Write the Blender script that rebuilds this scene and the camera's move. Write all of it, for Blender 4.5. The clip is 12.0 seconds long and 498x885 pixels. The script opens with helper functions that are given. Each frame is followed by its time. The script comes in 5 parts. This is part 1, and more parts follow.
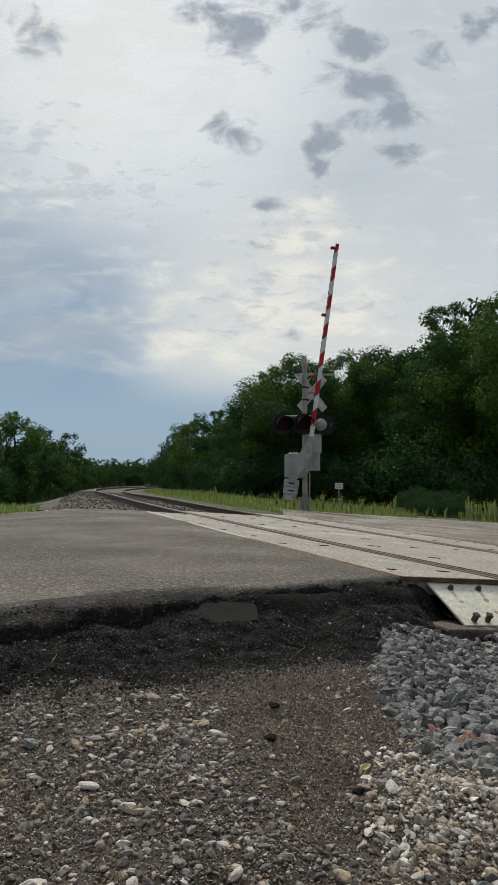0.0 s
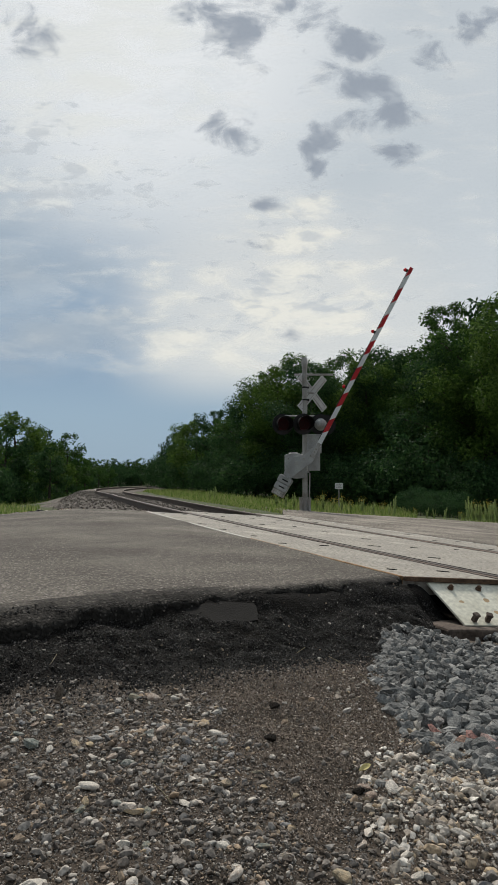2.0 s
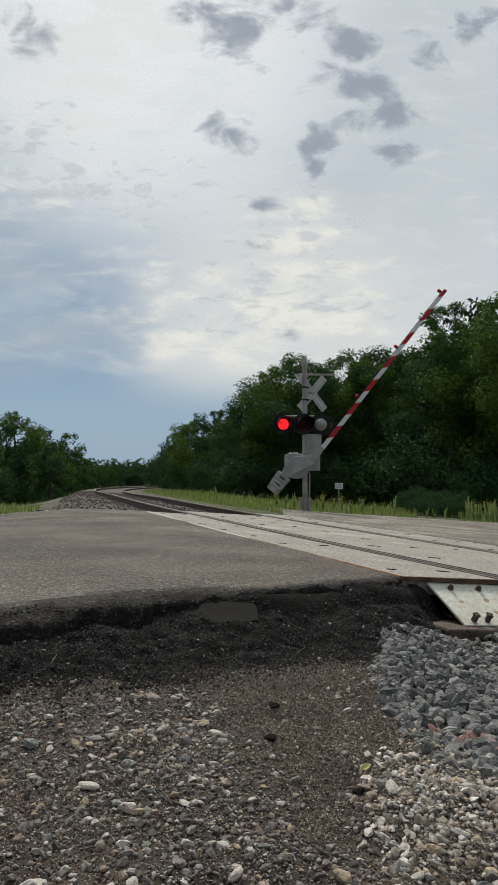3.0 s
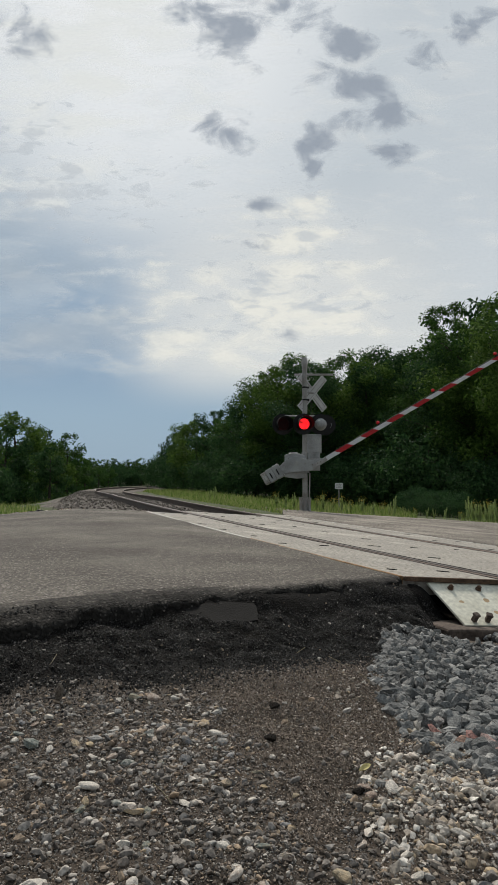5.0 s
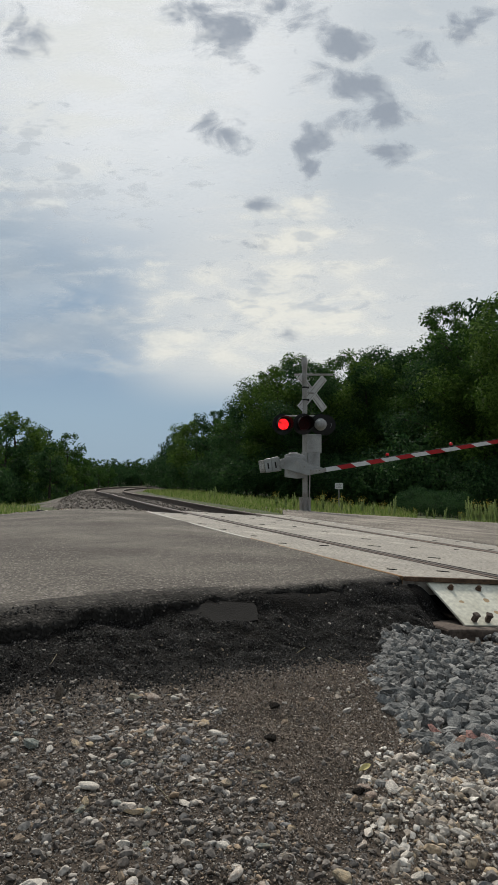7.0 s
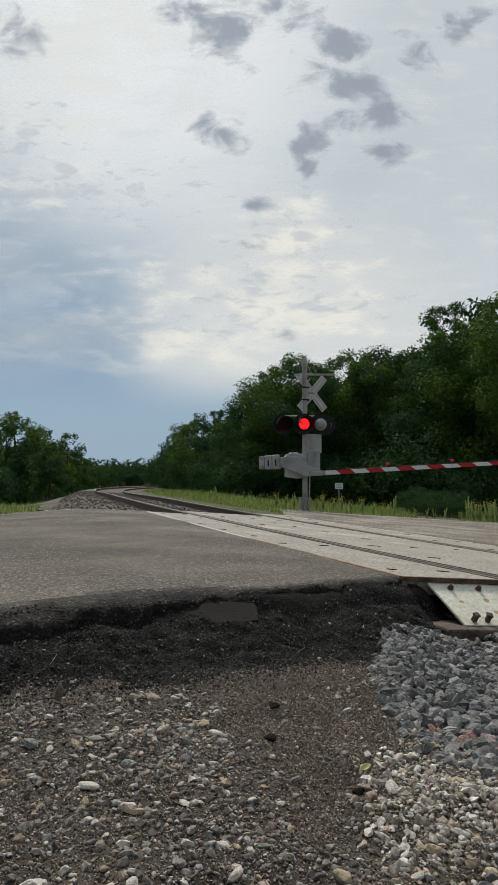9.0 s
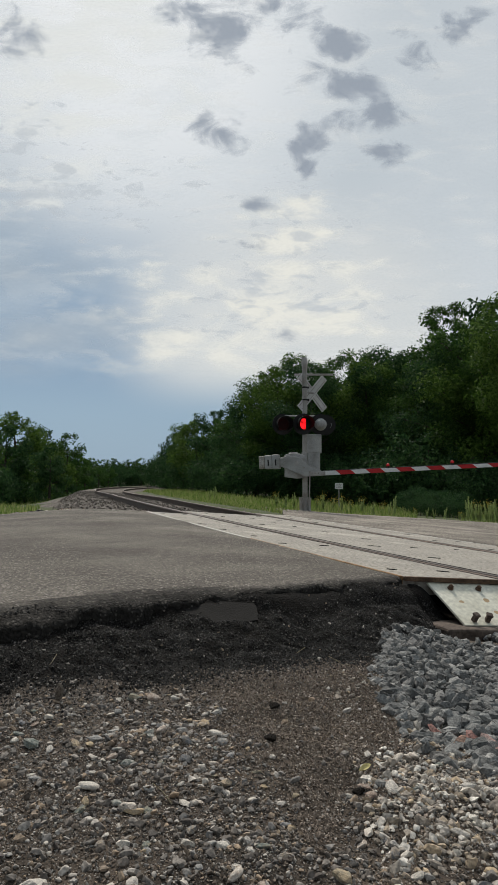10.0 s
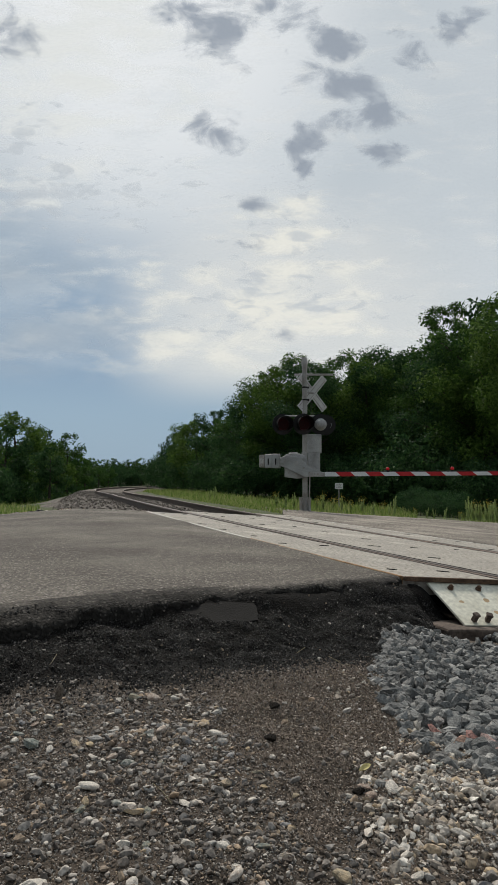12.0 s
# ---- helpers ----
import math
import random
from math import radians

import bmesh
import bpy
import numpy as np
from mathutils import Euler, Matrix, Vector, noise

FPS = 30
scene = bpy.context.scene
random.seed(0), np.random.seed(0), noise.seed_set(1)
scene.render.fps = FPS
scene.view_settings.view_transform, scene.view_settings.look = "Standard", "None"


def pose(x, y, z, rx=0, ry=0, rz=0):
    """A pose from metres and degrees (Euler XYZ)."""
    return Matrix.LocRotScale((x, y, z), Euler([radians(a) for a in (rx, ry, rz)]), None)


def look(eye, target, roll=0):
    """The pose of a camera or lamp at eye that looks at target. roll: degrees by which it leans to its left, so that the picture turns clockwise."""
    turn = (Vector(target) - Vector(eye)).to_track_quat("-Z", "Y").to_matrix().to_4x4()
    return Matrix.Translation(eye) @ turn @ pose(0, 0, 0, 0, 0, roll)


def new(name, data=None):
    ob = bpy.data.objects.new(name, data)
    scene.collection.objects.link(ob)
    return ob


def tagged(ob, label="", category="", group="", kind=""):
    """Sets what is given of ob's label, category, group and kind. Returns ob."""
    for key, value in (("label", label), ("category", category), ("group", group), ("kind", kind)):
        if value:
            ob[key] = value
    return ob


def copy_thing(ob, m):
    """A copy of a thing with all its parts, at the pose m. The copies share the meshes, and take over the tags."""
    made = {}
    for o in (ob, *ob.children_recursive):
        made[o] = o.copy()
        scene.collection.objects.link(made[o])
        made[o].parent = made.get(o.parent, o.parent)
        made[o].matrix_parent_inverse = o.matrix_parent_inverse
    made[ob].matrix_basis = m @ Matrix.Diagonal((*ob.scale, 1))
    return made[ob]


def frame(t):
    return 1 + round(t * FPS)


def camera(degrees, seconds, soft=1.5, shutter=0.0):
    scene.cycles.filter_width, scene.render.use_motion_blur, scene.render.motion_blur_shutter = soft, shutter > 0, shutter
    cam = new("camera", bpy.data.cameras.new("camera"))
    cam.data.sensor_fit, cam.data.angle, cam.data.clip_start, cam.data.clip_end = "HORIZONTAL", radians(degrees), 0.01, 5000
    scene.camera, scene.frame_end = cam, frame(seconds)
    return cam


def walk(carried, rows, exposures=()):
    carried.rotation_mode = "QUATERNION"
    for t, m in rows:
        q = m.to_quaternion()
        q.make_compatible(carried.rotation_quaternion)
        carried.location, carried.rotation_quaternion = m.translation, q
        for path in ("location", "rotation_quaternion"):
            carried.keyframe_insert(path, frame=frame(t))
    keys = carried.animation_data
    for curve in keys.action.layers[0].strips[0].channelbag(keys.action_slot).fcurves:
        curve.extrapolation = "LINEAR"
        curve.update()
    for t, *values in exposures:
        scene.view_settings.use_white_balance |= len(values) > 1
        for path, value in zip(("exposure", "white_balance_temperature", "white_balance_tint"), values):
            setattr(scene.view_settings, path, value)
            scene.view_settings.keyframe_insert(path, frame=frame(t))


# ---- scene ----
cam = camera(37.4, 12.0, soft=0.9)
walk(cam, [(0.0, pose(0, 0, 0.5, 92.55, 0, 0)), (12.0, pose(0, 0, 0.5, 92.55, 0, 0))])
scene.view_settings.exposure = 0.0


# ---------------------------------------------------------------- sky and sun
SUN_EL, SUN_AZ = 47.0, -12.0      # degrees; azimuth from the view axis, to the right


def build_world():
    w = bpy.data.worlds.new("sky")
    scene.world = w
    w.use_nodes = True
    nt = w.node_tree
    nt.nodes.clear()
    N, L = nt.nodes.new, nt.links.new
    out = N("ShaderNodeOutputWorld")
    bg = N("ShaderNodeBackground")
    bg.inputs["Strength"].default_value = 0.1
    sky = N("ShaderNodeTexSky")
    sky.sky_type = "NISHITA"
    sky.sun_disc = False
    sky.sun_elevation = radians(SUN_EL)
    sky.sun_rotation = radians(SUN_AZ)
    sky.air_density, sky.dust_density, sky.ozone_density = 1.0, 1.5, 2.0
    tc = N("ShaderNodeTexCoord")

    def lobe(az, el, lo, hi, power=1.0):
        """1 near a direction, falling to 0 away from it (cosines lo..hi)."""
        a, e = radians(az), radians(el)
        d = N("ShaderNodeVectorMath")
        d.operation = "DOT_PRODUCT"
        nrm = N("ShaderNodeVectorMath")
        nrm.operation = "NORMALIZE"
        L(tc.outputs["Generated"], nrm.inputs[0])
        L(nrm.outputs[0], d.inputs[0])
        d.inputs[1].default_value = (math.sin(a) * math.cos(e), math.cos(a) * math.cos(e), math.sin(e))
        mr = N("ShaderNodeMapRange")
        mr.interpolation_type = "SMOOTHSTEP"
        mr.inputs["From Min"].default_value, mr.inputs["From Max"].default_value = lo, hi
        L(d.outputs["Value"], mr.inputs["Value"])
        pw = N("ShaderNodeMath")
        pw.operation = "POWER"
        L(mr.outputs["Result"], pw.inputs[0])
        pw.inputs[1].default_value = power
        return pw.outputs[0]

    def mix(fac, a, b):
        m = N("ShaderNodeMix")
        m.data_type = "RGBA"
        L(fac, m.inputs[0])
        for s, v in ((m.inputs[6], a), (m.inputs[7], b)):
            if isinstance(v, tuple):
                s.default_value = (*v, 1)
            else:
                L(v, s)
        return m.outputs[2]

    # overcast veil of high cloud over the blue sky, brightest round the hidden sun
    veil = N("ShaderNodeTexNoise")
    veil.inputs["Scale"].default_value, veil.inputs["Detail"].default_value = 2.2, 5
    L(tc.outputs["Generated"], veil.inputs["Vector"])
    vr = N("ShaderNodeMapRange")
    vr.inputs["From Min"].default_value, vr.inputs["From Max"].default_value = 0.3, 0.7
    L(veil.outputs["Fac"], vr.inputs["Value"])
    back = mix(vr.outputs["Result"], (2.9, 3.4, 3.8), (4.0, 4.4, 4.7))
    bright = mix(vr.outputs["Result"], (4.6, 5.2, 5.6), (6.2, 6.6, 6.8))
    grey = mix(lobe(0, 25, 0.1, 0.9), back, bright)
    c = mix(lobe(-32, 9, 0.82, 1.0, 1.6), grey, (3.45, 4.15, 4.75))
    c = mix(lobe(-14, 1, 0.90, 1.0, 2.5), c, (2.3, 3.4, 4.7))
    c = mix(lobe(0.5, 11.0, 0.972, 1.0, 1.6), c, (6.5, 6.7, 6.6))
    c = mix(lobe(7.0, 10.0, 0.972, 1.0, 1.6), c, (6.5, 6.7, 6.6))
    # clearer blue under the cloud edge, low over the trees
    sz = N("ShaderNodeSeparateXYZ")
    L(tc.outputs["Generated"], sz.inputs[0])
    lowr = N("ShaderNodeMapRange")
    lowr.interpolation_type = "SMOOTHSTEP"
    lowr.inputs["From Min"].default_value, lowr.inputs["From Max"].default_value = 0.155, 0.075
    L(sz.outputs["Z"], lowr.inputs["Value"])
    lm = N("ShaderNodeMath")
    lm.operation = "MULTIPLY"
    L(lowr.outputs["Result"], lm.inputs[0])
    L(lobe(-10, 4, 0.93, 0.99), lm.inputs[1])
    c = mix(lm.outputs[0], c, (2.7, 3.9, 5.1))
    c = mix(lobe(-9, 33, 0.95, 1.0), c, (7.6, 7.9, 8.0))
    m = N("ShaderNodeMix")
    m.data_type = "RGBA"
    m.inputs[0].default_value = 0.93
    L(sky.outputs[0], m.inputs[6])
    L(c, m.inputs[7])
    L(m.outputs[2], bg.inputs["Color"])
    L(bg.outputs[0], out.inputs["Surface"])
    sun = bpy.data.lights.new("sun", "SUN")
    sun.energy, sun.angle, sun.color = 3.1, radians(11), (1.0, 0.94, 0.85)
    so = new("sun", sun)
    a, e = radians(SUN_AZ), radians(SUN_EL)
    d = Vector((math.sin(a) * math.cos(e), math.cos(a) * math.cos(e), math.sin(e)))
    so.matrix_world = look(d * 100, (0, 0, 0))


build_world()


# ---------------------------------------------------------------- materials
def rgb(*c):
    return (*c, 1.0)


def mat(name, cols, scale=4.0, fine=60.0, rough=0.8, bump=0.3, metal=0.0, island=0.0, rand=0.0, dist=0.004,
        spec=0.3, speck=None, emit=None, fine_amt=0.5):
    """A surface: colours blended by a broad noise, darkened by a fine grain, varied piece by piece, with relief."""
    m = bpy.data.materials.new(name)
    m.use_nodes = True
    nt = m.node_tree
    N, L = nt.nodes.new, nt.links.new
    b = nt.nodes["Principled BSDF"]
    tc = N("ShaderNodeTexCoord")
    n1, n2 = N("ShaderNodeTexNoise"), N("ShaderNodeTexNoise")
    n1.inputs["Scale"].default_value, n1.inputs["Detail"].default_value = scale, 6
    n2.inputs["Scale"].default_value, n2.inputs["Detail"].default_value = fine, 4
    for n in (n1, n2):
        L(tc.outputs["Object"], n.inputs["Vector"])
    fac = n1.outputs["Fac"]

    def math_node(op, a, v):
        q = N("ShaderNodeMath")
        q.operation = op
        L(a, q.inputs[0])
        if isinstance(v, (int, float)):
            q.inputs[1].default_value = v
        else:
            L(v, q.inputs[1])
        return q.outputs[0]

    if island or rand:
        src = N("ShaderNodeNewGeometry").outputs["Random Per Island"] if island else N("ShaderNodeObjectInfo").outputs["Random"]
        k = island or rand
        fac = math_node("ADD", math_node("MULTIPLY", fac, 1 - k), math_node("MULTIPLY", src, k))
    ramp = N("ShaderNodeValToRGB")
    el = ramp.color_ramp.elements
    lo, hi = (0.0, 1.0) if (island or rand) and (island + rand) > 0.6 else (0.3, 0.7)
    while len(el) < len(cols):
        el.new(0.5)
    for i, c in enumerate(cols):
        el[i].position = lo + (hi - lo) * i / (len(cols) - 1)
        el[i].color = rgb(*c)
    L(fac, ramp.inputs[0])
    g = N("ShaderNodeMapRange")
    g.inputs["From Min"].default_value, g.inputs["From Max"].default_value = 0.3, 0.7
    g.inputs["To Min"].default_value, g.inputs["To Max"].default_value = 1 - fine_amt, 1 + fine_amt * 0.6
    L(n2.outputs["Fac"], g.inputs["Value"])
    mul = N("ShaderNodeVectorMath")
    mul.operation = "SCALE"
    L(ramp.outputs[0], mul.inputs[0])
    L(g.outputs["Result"], mul.inputs["Scale"])
    col = mul.outputs[0]
    if speck:
        sc, thr, scol = speck
        v = N("ShaderNodeTexVoronoi")
        v.inputs["Scale"].default_value = sc
        L(tc.outputs["Object"], v.inputs["Vector"])
        sm = N("ShaderNodeSeparateColor")
        L(v.outputs["Color"], sm.inputs[0])
        mx = N("ShaderNodeMix")
        mx.data_type = "RGBA"
        L(math_node("MULTIPLY", math_node("GREATER_THAN", sm.outputs[0], thr), math_node("LESS_THAN", v.outputs["Distance"], 0.45)), mx.inputs[0])
        L(col, mx.inputs[6])
        mx.inputs[7].default_value = rgb(*scol)
        col = mx.outputs[2]
    L(col, b.inputs["Base Color"])
    rr = N("ShaderNodeMapRange")
    rr.inputs["To Min"].default_value, rr.inputs["To Max"].default_value = max(0.03, rough - 0.12), min(1, rough + 0.12)
    L(n2.outputs["Fac"], rr.inputs["Value"])
    L(rr.outputs["Result"], b.inputs["Roughness"])
    b.inputs["Metallic"].default_value = metal
    b.inputs["Specular IOR Level"].default_value = spec
    if bump:
        bp = N("ShaderNodeBump")
        bp.inputs["Strength"].default_value, bp.inputs["Distance"].default_value = bump, dist
        L(n2.outputs["Fac"], bp.inputs["Height"])
        L(bp.outputs[0], b.inputs["Normal"])
    if emit:
        b.inputs["Emission Color"].default_value = rgb(*emit[0])
        b.inputs["Emission Strength"].default_value = emit[1]
    return m


ASPHALT = mat("worn_asphalt", [(0.075, 0.065, 0.054), (0.125, 0.11, 0.093), (0.21, 0.187, 0.16)], 1.1, 95, 0.9, 1.0, dist=0.012,
              speck=(100, 0.78, (0.30, 0.27, 0.235)), spec=0.2, fine_amt=0.8)
# black asphalt, its colour deepened further to stand for shade between the crumbs
TAR = mat("shaded_black_asphalt", [(0.003, 0.0028, 0.0026), (0.007, 0.0063, 0.0056), (0.015, 0.013, 0.011)], 7, 120, 0.95, 1.0, dist=0.01, spec=0.08)


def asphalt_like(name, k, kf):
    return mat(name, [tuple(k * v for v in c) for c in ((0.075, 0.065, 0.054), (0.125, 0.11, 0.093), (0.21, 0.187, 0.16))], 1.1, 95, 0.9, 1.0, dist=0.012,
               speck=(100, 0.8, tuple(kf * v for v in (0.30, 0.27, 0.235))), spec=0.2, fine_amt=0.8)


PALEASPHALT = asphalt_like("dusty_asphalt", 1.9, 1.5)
# three darker copies of the asphalt, for steps towards the broken edge
EDGEASPHALT = asphalt_like("slightly_darker_asphalt", 0.62, 0.6)
MIDASPHALT = asphalt_like("mid_dark_asphalt", 0.33, 0.33)
DARKASPHALT = asphalt_like("darkest_asphalt", 0.17, 0.25)
SLAB = mat("smooth_old_asphalt", [(0.006, 0.0058, 0.0055), (0.011, 0.0103, 0.0096), (0.017, 0.0158, 0.0147)], 9, 140, 0.85, 0.6, dist=0.004, spec=0.12)
# the last, palest tone paints glints onto a few of the black crumbs
TAR_CRUMB = mat("asphalt_crumbs", [(0.005, 0.0046, 0.0042), (0.016, 0.0142, 0.0124), (0.009, 0.0082, 0.0073), (0.030, 0.0262, 0.0225), (0.013, 0.0116, 0.0102), (0.021, 0.0182, 0.0155), (0.15, 0.133, 0.117)], 8, 300, 0.6, 0.5, island=0.88, dist=0.002, spec=0.35)
DIRT = mat("brown_dirt", [(0.03, 0.022, 0.0158), (0.058, 0.0435, 0.032), (0.10, 0.076, 0.057)], 5, 220, 0.95, 0.9, dist=0.005,
           speck=(330, 0.9, (0.3, 0.28, 0.25)))
GRAVEL = mat("limestone_gravel", [(0.05, 0.041, 0.035), (0.20, 0.172, 0.147), (0.09, 0.08, 0.072), (0.36, 0.32, 0.28), (0.13, 0.117, 0.106), (0.62, 0.56, 0.49), (0.16, 0.155, 0.15), (0.075, 0.06, 0.05), (0.40, 0.30, 0.21), (0.12, 0.108, 0.098), (0.86, 0.81, 0.74)],
             9, 180, 0.9, 0.5, island=0.86, dist=0.002)
GRIT = mat("fine_grit", [(0.075, 0.056, 0.042), (0.21, 0.165, 0.127), (0.095, 0.074, 0.058), (0.36, 0.29, 0.233), (0.14, 0.11, 0.087), (0.30, 0.24, 0.19), (0.88, 0.82, 0.74)], 9, 300, 0.9, 0.2, island=0.85, dist=0.001)
PALEGRAVEL = mat("pale_mixed_gravel", [(0.11, 0.09, 0.072), (0.40, 0.345, 0.285), (0.18, 0.155, 0.13), (0.63, 0.575, 0.495), (0.26, 0.237, 0.207), (0.50, 0.385, 0.26), (0.17, 0.163, 0.152), (0.80, 0.75, 0.67), (0.32, 0.28, 0.24), (0.70, 0.64, 0.555)], 9, 180, 0.9, 0.4, island=0.86, dist=0.002)
STONE = mat("mixed_stone", [(0.16, 0.15, 0.135), (0.62, 0.56, 0.48), (0.22, 0.22, 0.215), (0.70, 0.64, 0.56), (0.13, 0.155, 0.14), (0.50, 0.38, 0.24), (0.16, 0.165, 0.175), (0.66, 0.60, 0.52), (0.24, 0.17, 0.13), (0.72, 0.68, 0.61)],
            1.6, 5, 0.85, 0.35, rand=0.82, dist=0.05, fine_amt=0.3)
BROWNSTONE = mat("rough_brown_stone", [(0.16, 0.13, 0.10), (0.28, 0.235, 0.19), (0.38, 0.33, 0.275)], 2.0, 9, 0.9, 0.7, dist=0.1)
BALLAST = mat("grey_ballast", [(0.05, 0.05, 0.049), (0.14, 0.14, 0.135), (0.27, 0.27, 0.258), (0.08, 0.08, 0.078), (0.20, 0.20, 0.191), (0.105, 0.10, 0.094), (0.34, 0.335, 0.315), (0.12, 0.12, 0.117)], 30, 160, 0.85, 1.0, island=0.88, dist=0.004)
BALLAST_P = mat("grey_ballast_stone", [(0.045, 0.046, 0.046), (0.15, 0.152, 0.147), (0.31, 0.31, 0.297), (0.07, 0.071, 0.07), (0.23, 0.231, 0.222), (0.10, 0.098, 0.094), (0.40, 0.39, 0.365), (0.13, 0.131, 0.128), (0.27, 0.265, 0.25), (0.36, 0.18, 0.15), (0.50, 0.40, 0.28)], 1.0, 4, 0.85, 0.3, rand=0.88, dist=0.05)
FARBALLAST = mat("brown_ballast", [(0.075, 0.063, 0.053), (0.12, 0.102, 0.086), (0.17, 0.147, 0.126)], 6, 30, 0.95, 1.0, dist=0.04)
CONCRETE = mat("worn_concrete", [(0.20, 0.182, 0.155), (0.36, 0.332, 0.288), (0.30, 0.278, 0.245), (0.46, 0.425, 0.368)], 1.6, 40, 0.85, 0.6, dist=0.003, fine_amt=0.5, rand=0.25, spec=0.2, speck=(55, 0.9, (0.15, 0.125, 0.095)))
RUST = mat("rusty_steel", [(0.05, 0.032, 0.022), (0.11, 0.066, 0.042), (0.20, 0.125, 0.08)], 12, 150, 0.8, 0.5, metal=0.3, dist=0.001)
EDGERUST = mat("bright_rust", [(0.16, 0.085, 0.04), (0.30, 0.17, 0.08), (0.42, 0.27, 0.14)], 14, 150, 0.85, 0.4, dist=0.001)
RAIL = mat("rail_steel", [(0.06, 0.042, 0.033), (0.11, 0.076, 0.058)], 9, 120, 0.6, 0.3, metal=0.5, dist=0.001)
RAILTOP = mat("polished_rail_head", [(0.075, 0.06, 0.052), (0.13, 0.11, 0.10)], 6, 90, 0.5, 0.1, metal=0.5, dist=0.0005, fine_amt=0.2, spec=0.15)
# rubber, with the shade of deep grooves and pockets put into its black
RUBBER = mat("rubber_and_gap_shade", [(0.008, 0.008, 0.008), (0.018, 0.017, 0.016)], 6, 60, 0.95, 0.3, spec=0.03)
PLATE = mat("dusty_pale_steel_plate", [(0.52, 0.49, 0.39), (0.68, 0.655, 0.54), (0.77, 0.75, 0.64)], 5, 50, 0.6, 0.25, metal=0.1, dist=0.001, fine_amt=0.2,
            speck=(28, 0.93, (0.42, 0.30, 0.17)))
TIE = mat("weathered_timber_tie", [(0.06, 0.045, 0.036), (0.10, 0.075, 0.06), (0.15, 0.12, 0.10)], 6, 60, 0.9, 0.8, rand=0.3, dist=0.004)
GALV = mat("galvanised_steel", [(0.20, 0.18, 0.16), (0.31, 0.30, 0.285), (0.40, 0.395, 0.385)], 3, 45, 0.55, 0.15, metal=0.15, dist=0.001, fine_amt=0.15)
GREYPAINT = mat("pale_grey_paint", [(0.22, 0.22, 0.21), (0.33, 0.335, 0.33), (0.41, 0.415, 0.41)], 3, 40, 0.5, 0.15, dist=0.001, fine_amt=0.15)
BOARD = mat("bare_sign_back", [(0.42, 0.42, 0.41), (0.55, 0.555, 0.55)], 4, 40, 0.5, 0.1, dist=0.001, fine_amt=0.12)
WEIGHT = mat("stained_cast_iron", [(0.24, 0.22, 0.19), (0.38, 0.36, 0.33), (0.46, 0.45, 0.43)], 5, 50, 0.7, 0.3, metal=0.2, dist=0.002)
BLACK = mat("matt_black_paint", [(0.006, 0.006, 0.006), (0.014, 0.014, 0.015)], 5, 60, 0.6, 0.1)
DARKLENS = mat("dark_red_lens", [(0.012, 0.002, 0.002), (0.03, 0.003, 0.003)], 30, 90, 0.5, 0.2, spec=0.1)
LITLENS = mat("lit_red_lens", [(0.4, 0.01, 0.01), (0.5, 0.02, 0.015)], 30, 90, 0.3, 0.1, emit=((1.0, 0.012, 0.018), 1.1))
ARMRED = mat("red_reflective_sheet", [(0.36, 0.012, 0.016), (0.46, 0.02, 0.024)], 5, 60, 0.45, 0.1, fine_amt=0.15)
ARMWHITE = mat("white_reflective_sheet", [(0.55, 0.57, 0.58), (0.68, 0.70, 0.70)], 5, 60, 0.45, 0.1, fine_amt=0.12)
LAMPRED = mat("red_lamp_glass", [(0.35, 0.01, 0.015), (0.5, 0.02, 0.02)], 20, 60, 0.2, 0.1, emit=((1.0, 0.02, 0.03), 0.07))
SIGNWHITE = mat("white_sign_sheet", [(0.6, 0.61, 0.6), (0.72, 0.72, 0.7)], 5, 40, 0.5, 0.1, fine_amt=0.1)
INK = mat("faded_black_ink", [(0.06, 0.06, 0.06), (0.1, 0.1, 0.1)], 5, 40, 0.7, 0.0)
SOIL = mat("grassy_soil", [(0.035, 0.05, 0.014), (0.055, 0.072, 0.02), (0.075, 0.088, 0.03)], 0.7, 12, 1.0, 0.8, dist=0.03)
GRASSY = mat("grass_blades", [(0.10, 0.165, 0.035), (0.155, 0.235, 0.05), (0.235, 0.31, 0.08), (0.32, 0.335, 0.14)], 0.5, 5, 0.8, 0.0, island=0.6, fine_amt=0.15)
WEED = mat("weed_leaves", [(0.22, 0.30, 0.10), (0.34, 0.42, 0.16), (0.46, 0.52, 0.26)], 2, 10, 0.8, 0.0, island=0.7, fine_amt=0.15)
YELLOW = mat("yellow_petals", [(0.55, 0.42, 0.05), (0.7, 0.55, 0.08)], 4, 20, 0.7, 0.0, island=0.7)
BARK = mat("dark_bark", [(0.035, 0.028, 0.022), (0.07, 0.056, 0.045)], 4, 25, 0.95, 0.8, dist=0.02)
LEAFA = mat("green_leaves", [(0.023, 0.057, 0.0119), (0.0418, 0.095, 0.0187), (0.072, 0.1406, 0.0289)], 0.5, 3, 0.6, 0.0, island=0.55, fine_amt=0.2, spec=0.2)
LEAFB = mat("yellow_green_leaves", [(0.036, 0.076, 0.0119), (0.0684, 0.1292, 0.0204), (0.1152, 0.19, 0.0382)], 0.5, 3, 0.6, 0.0, island=0.55, fine_amt=0.2, spec=0.2)
LEAFC = mat("deep_green_leaves", [(0.0158, 0.0441, 0.017), (0.0302, 0.0745, 0.0255), (0.054, 0.1102, 0.0357)], 0.5, 3, 0.65, 0.0, island=0.55, fine_amt=0.2, spec=0.2)
EDGESTEEL = mat("worn_pale_steel_edge", [(0.48, 0.46, 0.41), (0.64, 0.62, 0.57)], 5, 60, 0.55, 0.2, metal=0.2, dist=0.001)


